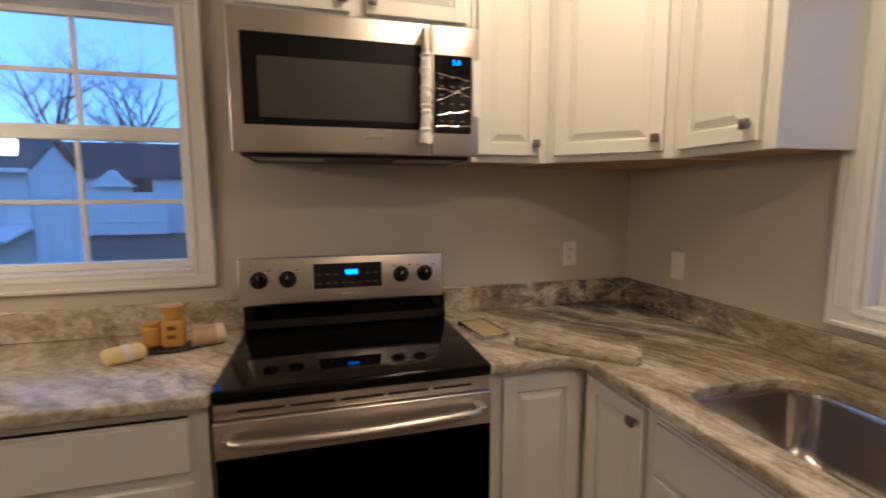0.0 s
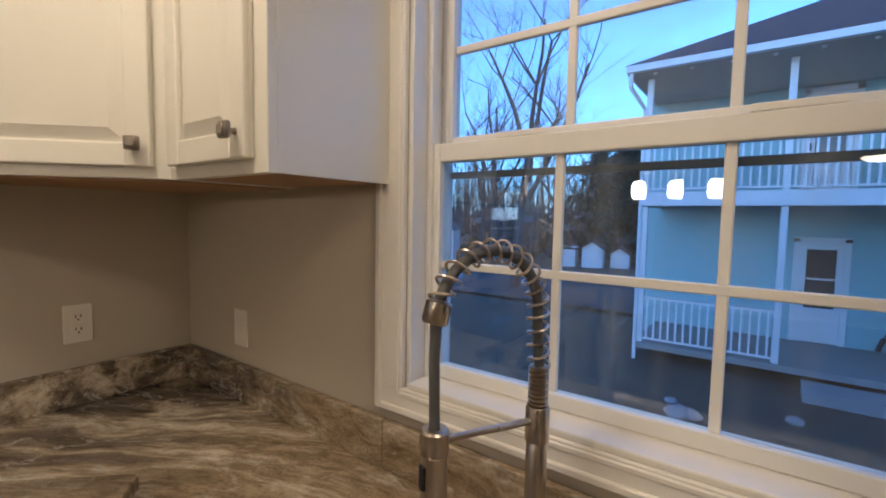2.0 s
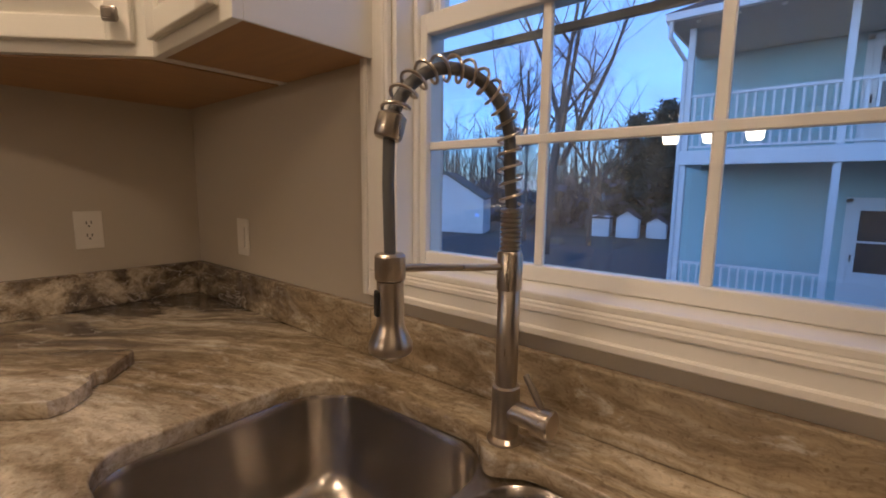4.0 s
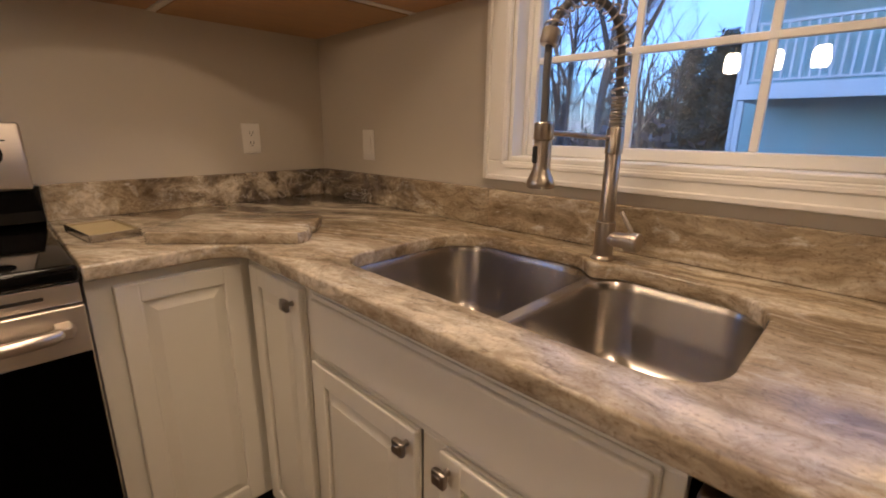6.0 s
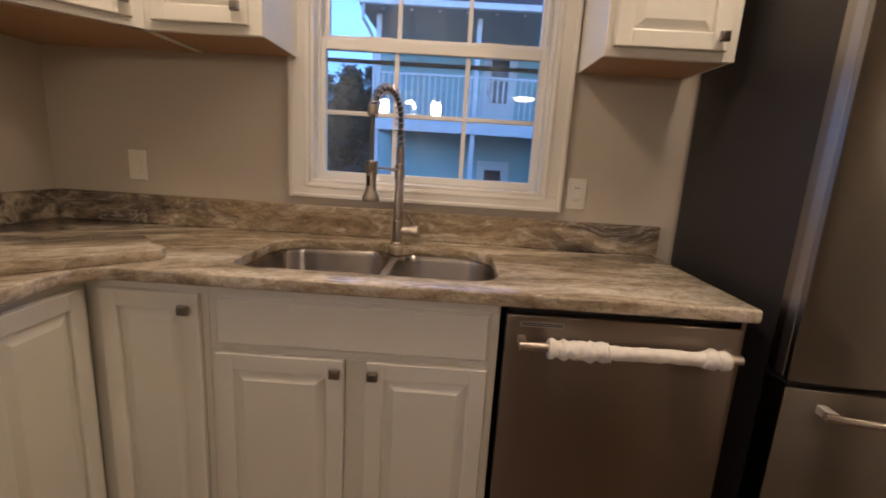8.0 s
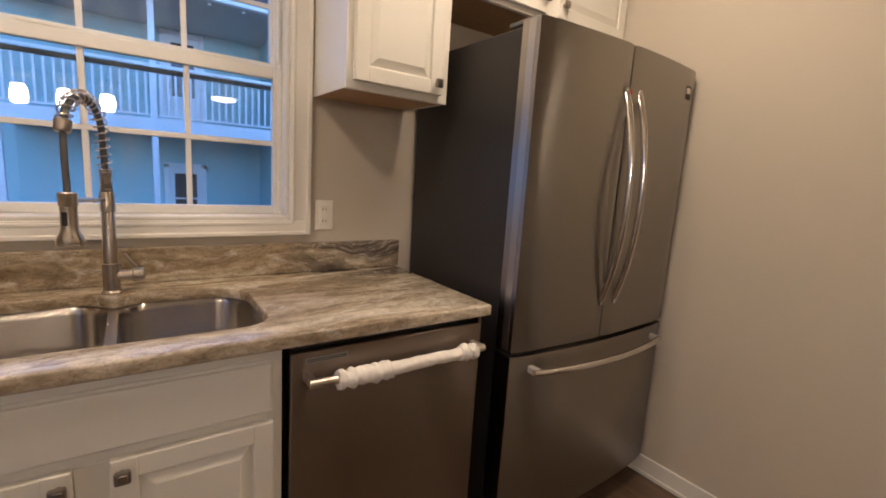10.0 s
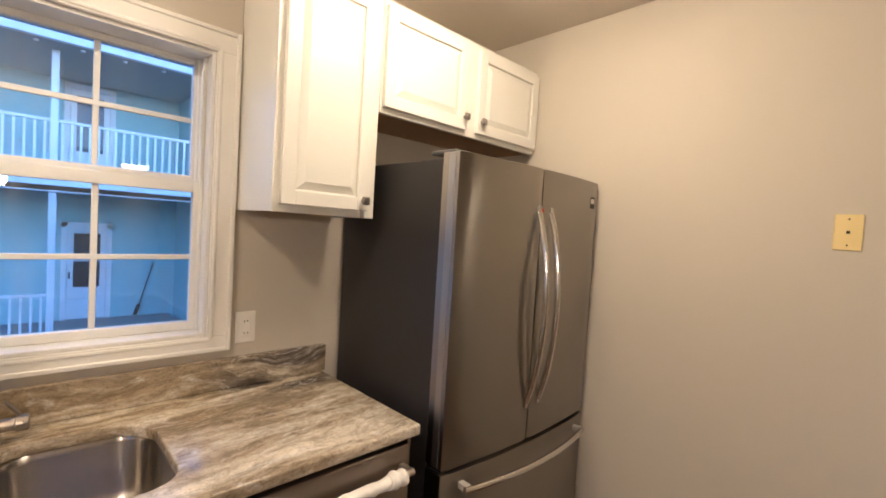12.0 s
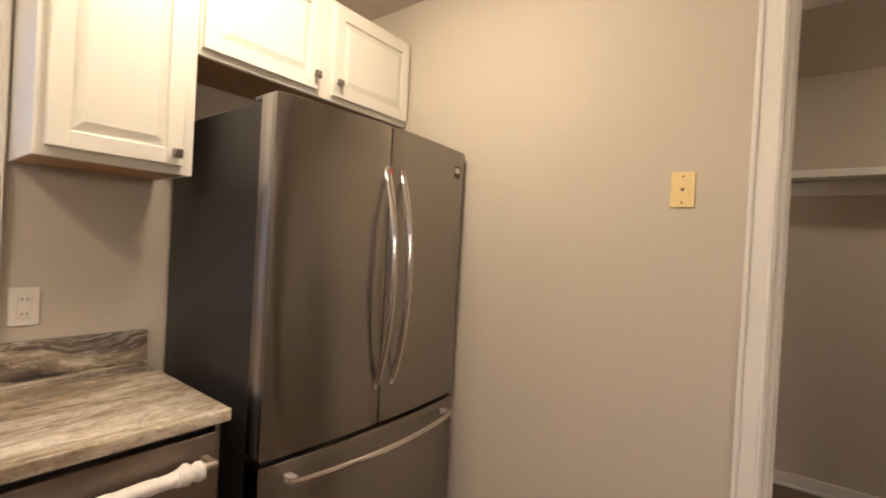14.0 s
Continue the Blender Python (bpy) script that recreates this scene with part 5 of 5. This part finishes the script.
for zf in (FL0, FL1):
    d = part("door", box(XW - 0.03, XW + 0.03, -0.94, -0.24, zf + 0.02, zf + 2.12, 0.004, 1), PORCHW, house, "white door with a dark upper pane")
    part("pane", box(XW - 0.04, XW - 0.031, -0.83, -0.35, zf + 0.75, zf + 1.98), PANE_D, d, "dark glass pane")
    part("pane_bar", box(XW - 0.046, XW - 0.041, -0.83, -0.35, zf + 1.34, zf + 1.38), PORCHW, d)
    part("latch", box(XW - 0.07, XW - 0.031, -0.295, -0.265, zf + 0.95, zf + 1.10, 0.004, 1), RUBBER, d, "dark latch")
    b = bmesh.new()
    box(XW - 0.05, XW - 0.0, -1.05, -0.945, zf, zf + 2.21, 0.003, 1, b), box(XW - 0.05, XW - 0.0, -0.235, -0.13, zf, zf + 2.21, 0.003, 1, b), box(XW - 0.05, XW, -1.05, -0.13, zf + 2.125, zf + 2.23, 0.003, 1, b)
    part("door_frame", b, PORCHW, house)
for y0 in (-4.2, -7.0):
    for zf in (FL0 + 0.75, FL1 + 0.75):
        w = part("window", box(XP - 0.06, XP - 0.03, y0 - 0.45, y0 + 0.45, zf, zf + 1.35, 0.003, 1), PORCHW, house)
        part("pane", box(XP - 0.068, XP - 0.061, y0 - 0.38, y0 + 0.38, zf + 0.07, zf + 0.64), PANE_D, w)
        part("pane", box(XP - 0.068, XP - 0.061, y0 - 0.38, y0 + 0.38, zf + 0.70, zf + 1.28), PANE_D, w)
part("lower_deck", box(XP - 0.05, XW, PY0 - 0.02, PY1 + 0.05, FL0 - 0.12, FL0, 0.004, 1), DECK, house, "grey deck boards")
part("upper_deck", box(XP - 0.03, XW, PY0 - 0.02, PY1 + 0.03, FL1 - 0.05, FL1, 0.004, 1), DECK, house, "grey deck boards")
b = bmesh.new()
box(XP - 0.06, XP - 0.031, PY0 - 0.02, PY1 + 0.05, FL1 - 0.26, FL1 + 0.01, 0.004, 1, b), box(XP - 0.03, XW, PY1 + 0.031, PY1 + 0.06, FL1 - 0.26, FL1 + 0.01, 0.004, 1, b)
part("fascia_band", b, PORCHW, house, "white board along the upper deck")
part("porch_soffit", box(XP, XW, PY0, PY1 + 0.02, FL1 - 0.075, FL1 - 0.055), SOFFIT, house, "boards under the upper deck, greyed for shade")
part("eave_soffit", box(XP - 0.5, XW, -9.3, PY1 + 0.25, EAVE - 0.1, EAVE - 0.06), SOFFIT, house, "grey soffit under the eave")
part("gutter", box(XP - 0.62, XP - 0.5, -9.3, PY1 + 0.27, EAVE - 0.1, EAVE + 0.03, 0.01, 2), PORCHW, house, "white gutter")
part("eave_board", box(XP - 0.5, XW + 1, PY1 + 0.25, PY1 + 0.28, EAVE - 0.12, EAVE + 0.05, 0.004, 1), PORCHW, house)
b = bmesh.new()
rf = [(XP - 0.6, PY1 + 0.3, EAVE + 0.04), (XP - 0.6, -9.4, EAVE + 0.04), (XW + 10, -9.4, EAVE + 0.04), (XW + 10, PY1 + 0.3, EAVE + 0.04), (XP + 4.6, -2.9, EAVE + 2.9), (XW + 5.4, -2.9, EAVE + 2.9)]
vs = [b.verts.new(p) for p in rf]
for q in ((0, 1, 4), (1, 2, 5, 4), (2, 3, 5), (3, 0, 4, 5), (0, 3, 2, 1)):
    b.faces.new([vs[k] for k in q])
part("roof", b, ROOFD, house, "dark shingled hipped roof")
for k in range(9):
    part("eave_light", turned([(0.035, -0.03), (0.04, 0.0)], 8, pose(XP - 0.35, PY1 - 0.2 - k * 0.62, EAVE - 0.1)), PORCHW, house)
for y in (PY1 - 0.06, 0.125, PY0 + 0.03):
    for z0, z1 in ((FL0, FL1 - 0.27), (FL1, EAVE - 0.11)):
        part("post", box(XP - 0.005, XP + 0.10, y - 0.055, y + 0.055, z0, z1, 0.006, 1), PORCHW, house)
part("downspout", tube([(XP - 0.56, PY1 + 0.18, EAVE - 0.1), (XP - 0.5, PY1 + 0.2, EAVE - 0.35), (XP - 0.03, PY1 + 0.02, EAVE - 0.7), (XP - 0.03, PY1 + 0.02, -1.4)], 0.04, 6), PORCHW, house)


def railing(y0, y1, z, lo=0.10, hi=0.95):
    rail = part("railing", box(XP + 0.015, XP + 0.085, y0, y1, z + hi - 0.05, z + hi, 0.004, 1), PORCHW, house)
    part("lower_rail", box(XP + 0.025, XP + 0.075, y0, y1, z + lo - 0.04, z + lo, 0.003, 1), PORCHW, rail)
    me = None
    n = int((y1 - y0) / 0.128)
    for k in range(n):
        y = y0 + (k + 0.5) * (y1 - y0) / n
        if me is None:
            o = part("baluster", box(XP + 0.032, XP + 0.068, -0.018, 0.018, z + lo, z + hi - 0.05), PORCHW, rail)
            me = o.data
        else:
            o = new("baluster", me)
            o.parent = rail
        o.location.y = y


railing(0.18, PY1 - 0.115, FL0)
railing(0.18, PY1 - 0.115, FL1, hi=1.05)
railing(PY0 + 0.085, 0.07, FL1, hi=1.05)
part("step", box(XP - 0.75, XP - 0.06, -1.7, -0.25, -1.5, FL0 - 0.18, 0.01, 1), CONC, house, "concrete step")
for k in range(2):
    part("broom_handle" if k else "broom_head", tube([(XW - 0.06, -1.54, FL0 + 0.02), (XW - 0.05, -1.62, FL0 + 0.28)] if not k else [(XW - 0.05, -1.62, FL0 + 0.26), (XW - 0.03, -1.90, FL0 + 1.3)], 0.05 if not k else 0.014, 6), RUBBER, house)
rs = random.Random(11)
for k in range(7):
    x, y, r = rs.uniform(7.2, 9.4), rs.uniform(-0.4, 2.6), rs.uniform(0.08, 0.2)
    b = bmesh.new()
    bmesh.ops.create_icosphere(b, subdivisions=2, radius=r)
    for v in b.verts:
        v.co = Vector((v.co.x * 1.3, v.co.y, v.co.z * 0.5)) * (1 + 0.25 * noise.noise(v.co * 9 + Vector((k, 0, 0))))
    o = tagged(part("field_stone", b, CONC, smooth=True), "pale grey field stone lying in the lawn", "stone", "field stones")
    o.location = (x, y, ground_z(x, y) + 0.02)


def shed(name, x, y, w, d, h, peak, turn, label, wallm=SIDE_W, roofm=ROOFD):
    z = ground_z(x, y) - 0.2
    top = thing(name, label, "shed", m=pose(x, y, z, 0, 0, turn))
    part("wall", box(-w / 2, w / 2, -d / 2, d / 2, 0, h + 0.2), wallm, top)
    b = bmesh.new()
    out = [(-w / 2 - 0.15, h + 0.1), (0, h + 0.2 + peak), (w / 2 + 0.15, h + 0.1), (w / 2 + 0.1, h + 0.0), (0, h + 0.1 + peak - 0.12), (-w / 2 - 0.1, h + 0.0)]
    lo = [b.verts.new((p, -d / 2 - 0.2, q)) for p, q in out]
    hi = [b.verts.new((p, d / 2 + 0.2, q)) for p, q in out]
    for k in range(6):
        b.faces.new((lo[k], lo[(k + 1) % 6], hi[(k + 1) % 6], hi[k]))
    b.faces.new((lo[0], lo[1], lo[4], lo[5])), b.faces.new((lo[1], lo[2], lo[3], lo[4])), b.faces.new((hi[5], hi[4], hi[1], hi[0])), b.faces.new((hi[4], hi[3], hi[2], hi[1]))
    part("roof", b, roofm, top)
    b = bmesh.new()
    for s in (-1, 1):
        b.faces.new([b.verts.new(p) for p in ((-w / 2, s * d / 2 * 0.999, h + 0.19), (w / 2, s * d / 2 * 0.999, h + 0.19), (0, s * d / 2 * 0.999, h + 0.1 + peak))])
    part("gable", b, wallm, top)
    part("door", box(-0.45, 0.45, -d / 2 - 0.03, -d / 2 - 0.005, 0.2, 0.2 + min(1.9, h - 0.1), 0.005, 1), PORCHW, top)
    return top


shed("garden_shed", 39.5, 14.7, 1.7, 1.7, 1.75, 0.05, 100, "small flat white shed across the lane")
shed("garden_shed", 40.0, 12.5, 1.7, 1.8, 1.8, 0.7, -80, "small white gabled shed across the lane")
shed("garden_shed", 41.5, 10.6, 1.5, 1.8, 1.4, 0.6, -80, "low white gabled shed across the lane")
shed("outbuilding", 31.0, 24.5, 6.0, 8.0, 2.9, 2.0, -60, "white outbuilding with a grey gabled roof", SIDE_W, ROOFG)
# neighbours seen through the window beside the range
g = thing("garage", "white-sided garage with a green shingled roof", "garage")
GY, GX0, GX1, GD, WALL_T, PEAK = 12.2, -14.0, -6.17, 2.11, 2.06, 2.72
part("core", box(GX0 + 0.03, GX1 - 0.03, GY + 0.03, GY + GD, -1.3, WALL_T), SIDE_W, g)
part("wall", siding(bmesh.new(), "y", GY, GX0, GX1, -1.0, WALL_T, -1, 0.2), SIDE_W, g, "white lapped siding")
b = siding(bmesh.new(), "x", GX1, GY, GY + GD, -1.0, WALL_T, 1, 0.2)
z, lap = WALL_T, 0.11
while z < PEAK - 0.1:
    a = (z - WALL_T) / (PEAK - WALL_T) * GD / 2
    e = min(GD / 2 - 0.01, (z + lap - WALL_T) / (PEAK - WALL_T) * GD / 2)
    b.faces.new([b.verts.new(p) for p in ((GX1 + 0.022, GY + a, z), (GX1 + 0.022, GY + GD - a, z), (GX1 + 0.004, GY + GD - e, z + lap), (GX1 + 0.004, GY + e, z + lap))])
    z += lap
part("gable_wall", b, SIDE_W, g, "white lapped gable siding")
b = bmesh.new()
out = [(GY - 0.2, 2.03), (GY + GD / 2, 2.86), (GY + GD + 0.2, 2.03), (GY + GD + 0.2, 1.95), (GY + GD / 2, 2.76), (GY - 0.2, 1.95)]
lo = [b.verts.new((GX0 - 0.3, p, q)) for p, q in out]
hi = [b.verts.new((GX1 + 0.15, p, q)) for p, q in out]
for k in range(6):
    b.faces.new((lo[k], lo[(k + 1) % 6], hi[(k + 1) % 6], hi[k]))
for f4 in ((0, 1, 4, 5), (1, 2, 3, 4)):
    b.faces.new([hi[k] for k in f4]), b.faces.new([lo[k] for k in f4])
part("roof", b, ROOFG, g, "green-grey shingled roof")
part("gutter", box(GX0 - 0.3, GX1 + 0.16, GY - 0.3, GY - 0.21, 1.93, 2.03, 0.01, 2), PORCHW, g)
w = part("window", box(-7.65, -6.78, GY - 0.06, GY - 0.025, 0.85, 1.75, 0.005, 1), PORCHW, g)
for px in (-7.58, -7.19):
    for pz in (0.92, 1.32):
        part("pane", box(px, px + 0.34, GY - 0.068, GY - 0.061, pz, pz + 0.34), PANE_D, w)
part("lean_to_roof", placed(box(-2.2, 2.2, -0.55, 0.55, -0.03, 0.03, 0.004, 1), pose(-8.3, GY - 0.58, 0.62, 14)), PORCHW, g)
far = thing("distant_house", "long white house with a dark roof", "house")
part("wall", box(-24, -5.6, 36, 44, -1.3, 2.75), SIDE_W, far)
b = bmesh.new()
out = [(35.4, 2.6), (40, 5.4), (44.6, 2.6)]
lo = [b.verts.new((-24.5, p, q)) for p, q in out]
hi = [b.verts.new((-5.2, p, q)) for p, q in out]
for k in range(3):
    b.faces.new((lo[k], lo[(k + 1) % 3], hi[(k + 1) % 3], hi[k]))
b.faces.new(lo), b.faces.new(hi)
part("roof", b, ROOFD, far)
part("window", box(-12.6, -11.4, 35.9, 35.97, 1.3, 2.6, 0.01, 1), PANE_D, far)
b = bmesh.new()
lo = [b.verts.new((p, 35.2, q)) for p, q in ((-15.0, 2.0), (-13.6, 3.15), (-12.2, 2.0))]
hi = [b.verts.new((p, 38.0, q)) for p, q in ((-15.0, 2.0), (-13.6, 3.15), (-12.2, 2.0))]
for k in range(3):
    b.faces.new((lo[k], lo[(k + 1) % 3], hi[(k + 1) % 3], hi[k]))
b.faces.new(lo), b.faces.new(hi)
part("porch_gable", b, SIDE_W, far, "small white gable over the entry")
fence = thing("fence", "white board fence along the yard", "fence")
for k in range(3):
    part("board", box(-15.2 + k * 1.82, -15.2 + k * 1.82 + 1.8, 33.0, 33.05, -1.1, 1.62, 0.01, 1), SIDE_W, fence)
    part("rail", box(-15.2 + k * 1.82, -15.2 + k * 1.82 + 1.8, 32.95, 32.998, -0.3, -0.2, 0.01, 1), SIDE_W, fence)

# ---- trees ----
def limb(b, p, d, length, r, depth, rs, seg=5):
    """One limb with its twigs, growing from p towards d."""
    n = 4
    pts, rad = [p.copy()], [r]
    q, v = p.copy(), d.normalized()
    for k in range(n):
        v = (v + Vector((rs.uniform(-1, 1), rs.uniform(-1, 1), rs.uniform(-0.5, 0.9))) * 0.16).normalized()
        q = q + v * length / n
        pts.append(q.copy())
        rad.append(r * (1 - 0.62 * (k + 1) / n))
    tube(pts, rad, seg, b, caps=False)
    if depth == 0:
        return
    for k in range(rs.choice((3, 4)) if depth > 1 else 3):
        i = rs.randint(1, n)
        t = pts[i]
        a = rs.uniform(0, 2 * math.pi)
        w = (v * rs.uniform(0.5, 1.1) + Vector((math.cos(a), math.sin(a), rs.uniform(-0.05, 0.75))) * 0.85).normalized()
        limb(b, t, w, length * rs.uniform(0.48, 0.72), rad[i] * 0.62, depth - 1, rs, 4 if depth > 1 else 3)


def bare_tree(x, y, height, seed, depth=4, label="leafless tree with thin spreading branches", lean=(0, 0)):
    rs = random.Random(seed)
    z = ground_z(x, y) - 0.1
    top = thing("bare_tree", label, "tree", "bare trees", m=pose(x, y, z))
    r = height * 0.012
    trunk = [(0, 0, 0), (lean[0] * 0.3, lean[1] * 0.3, height * 0.22), (lean[0], lean[1], height * 0.42)]
    part("trunk", tube(trunk, [r * 1.25, r, r * 0.85], 8), BARK, top, smooth=True)
    b = bmesh.new()
    base = Vector(trunk[-1])
    for k in range(4):
        a = 2 * math.pi * (k + rs.random() * 0.6) / 4
        limb(b, base - Vector((0, 0, height * 0.05 * k)), Vector((0.45 * math.cos(a), 0.45 * math.sin(a), 1)), height * rs.uniform(0.34, 0.44), r * 0.72, depth, rs)
    part("crown", b, BARK, top)
    return top


bare_tree(18.0, 9.0, 14.5, 3, 5, "tall leafless tree beyond the lawn", (0.3, -0.4))
bare_tree(24.0, 13.5, 14.0, 8, 4)
bare_tree(27.0, 16.0, 13.0, 15, 4)
bare_tree(26.5, 10.5, 11.0, 21, 4)
bare_tree(-22.0, 47.0, 19.0, 31, 5, "leafless tree behind the long white house")
bare_tree(-16.2, 47.0, 17.5, 34, 5, "leafless tree behind the long white house")
bare_tree(-19.0, 52.0, 15.0, 35, 4, "leafless tree behind the long white house")
bare_tree(6.9, -3.6, 5.2, 77, 4, "small leafless tree in front of the porch")


def pine(x, y, height, width, seed):
    rs = random.Random(seed)
    z = ground_z(x, y) - 0.1
    top = thing("pine_tree", "dark green pine at the edge of the woods", "tree", "pines", m=pose(x, y, z))
    part("trunk", tube([(0, 0, 0), (0.1, 0, height * 0.5), (0, 0, height * 0.95)], [0.22, 0.15, 0.05], 7), BARK, top)
    b = bmesh.new()
    for k in range(120):
        # a tuft of needles at a limb's end
        u = rs.random() ** 0.85
        h = height * (0.10 + 0.88 * u)
        a = rs.uniform(0, 2 * math.pi)
        r = width * min(1.0, 1.5 * (1 - u) + 0.12) * rs.uniform(0.25, 1.05)
        tuft, size = Vector((r * math.cos(a), r * math.sin(a), h)), rs.uniform(0.5, 1.05)
        for j in range(44):
            c = tuft + Vector((rs.gauss(0, 1), rs.gauss(0, 1), rs.gauss(0, 0.55))) * size * 0.5
            s = rs.uniform(0.12, 0.26)
            n1 = Vector((rs.uniform(-1, 1), rs.uniform(-1, 1), rs.uniform(-0.4, 0.7))).normalized()
            n2 = n1.orthogonal().normalized()
            b.faces.new([b.verts.new(c + p) for p in (n1 * s * 1.7, n2 * s * 0.5, -n1 * s * 1.7, -n2 * s * 0.5)])
    part("crown", b, NEEDLE, top)


for x, y, h, w, s in ((46, 11.6, 11.5, 3.4, 1), (50, 15.2, 12.0, 3.2, 2), (47, 9.2, 12.5, 3.7, 3), (52, 13.0, 13.5, 3.8, 4)):
    pine(x, y, h, w, s)

rs = random.Random(5)
b = bmesh.new()
for k in range(420):
    x, y = rs.uniform(46, 66), rs.uniform(-2, 80)
    h = rs.uniform(8, 14)
    z = ground_z(x, y)
    tube([(x, y, z), (x + rs.uniform(-0.5, 0.5), y + rs.uniform(-0.5, 0.5), z + h * 0.5), (x + rs.uniform(-1, 1), y + rs.uniform(-1, 1), z + h)], [0.14, 0.09, 0.02], 3, b, caps=False)
    for j in range(7):
        u = rs.uniform(0.35, 0.95)
        p = Vector((x, y, z + h * u))
        q = p + Vector((rs.uniform(-1, 1), rs.uniform(-1, 1), rs.uniform(0.4, 1.3))) * h * 0.16
        tube([p, (p + q) / 2 + Vector((0, 0, 0.1)), q], [0.05, 0.035, 0.012], 3, b, caps=False)
tagged(part("far_woods", b, BARK), "grey leafless woods in the distance", "woods", kind="stuff")
b = bmesh.new()
for k in range(5200):
    if k % 4:
        x, y = rs.uniform(44, 62), rs.uniform(-4, 84)
        h = ground_z(x, y) + 5.2 * rs.random() ** 1.5
    else:
        x, y = rs.uniform(-48, 0), rs.uniform(50, 66)
        h = -1.0 + 6.2 * rs.random() ** 1.4
    s = rs.uniform(0.5, 1.1)
    n1 = Vector((rs.uniform(-1, 1), rs.uniform(-1, 1), rs.uniform(-1, 1))).normalized()
    n2 = n1.orthogonal().normalized()
    c = Vector((x, y, h))
    b.faces.new([b.verts.new(c + p) for p in (n1 * s, n2 * s * 0.5, -n1 * s, -n2 * s * 0.5)])
tagged(part("underbrush", b, BRUSH), "dark tangled underbrush below the woods", "brush", kind="stuff")

# ---- floor planks ----
plank_meshes = {}


def plank(x0, x1, y0, y1):
    """One board of the floor; boards of one size share their mesh."""
    key = (round(x1 - x0, 2), round(y1 - y0, 3))
    if key not in plank_meshes:
        o = part("plank", box(0, key[0] - 0.002, 0, key[1] - 0.0015, -0.011, 0.0, 0.0012, 1), FLOORM, floor)
        plank_meshes[key] = o.data
    else:
        o = new("plank", plank_meshes[key])
        o.parent = floor
    o.location = (x0, y0, 0)


def lay(x0, x1, y0, y1, seed):
    rs = random.Random(seed)
    y = y0
    while y < y1 - 0.02:
        w = min(0.178, y1 - y)
        x = x0
        first = round(rs.choice((0.3, 0.55, 0.8, 1.05)), 2)
        while x < x1 - 0.02:
            e = min(x1, x + (first if x == x0 else 1.2))
            plank(x, e, y, y + w)
            x = e
        y += 0.178


lay(-6.2, 1.62, -1.33, 2.0, 2)
lay(-0.965, -0.165, -1.45, -1.331, 3)
lay(-1.95, 1.15, -3.27, -1.451, 4)
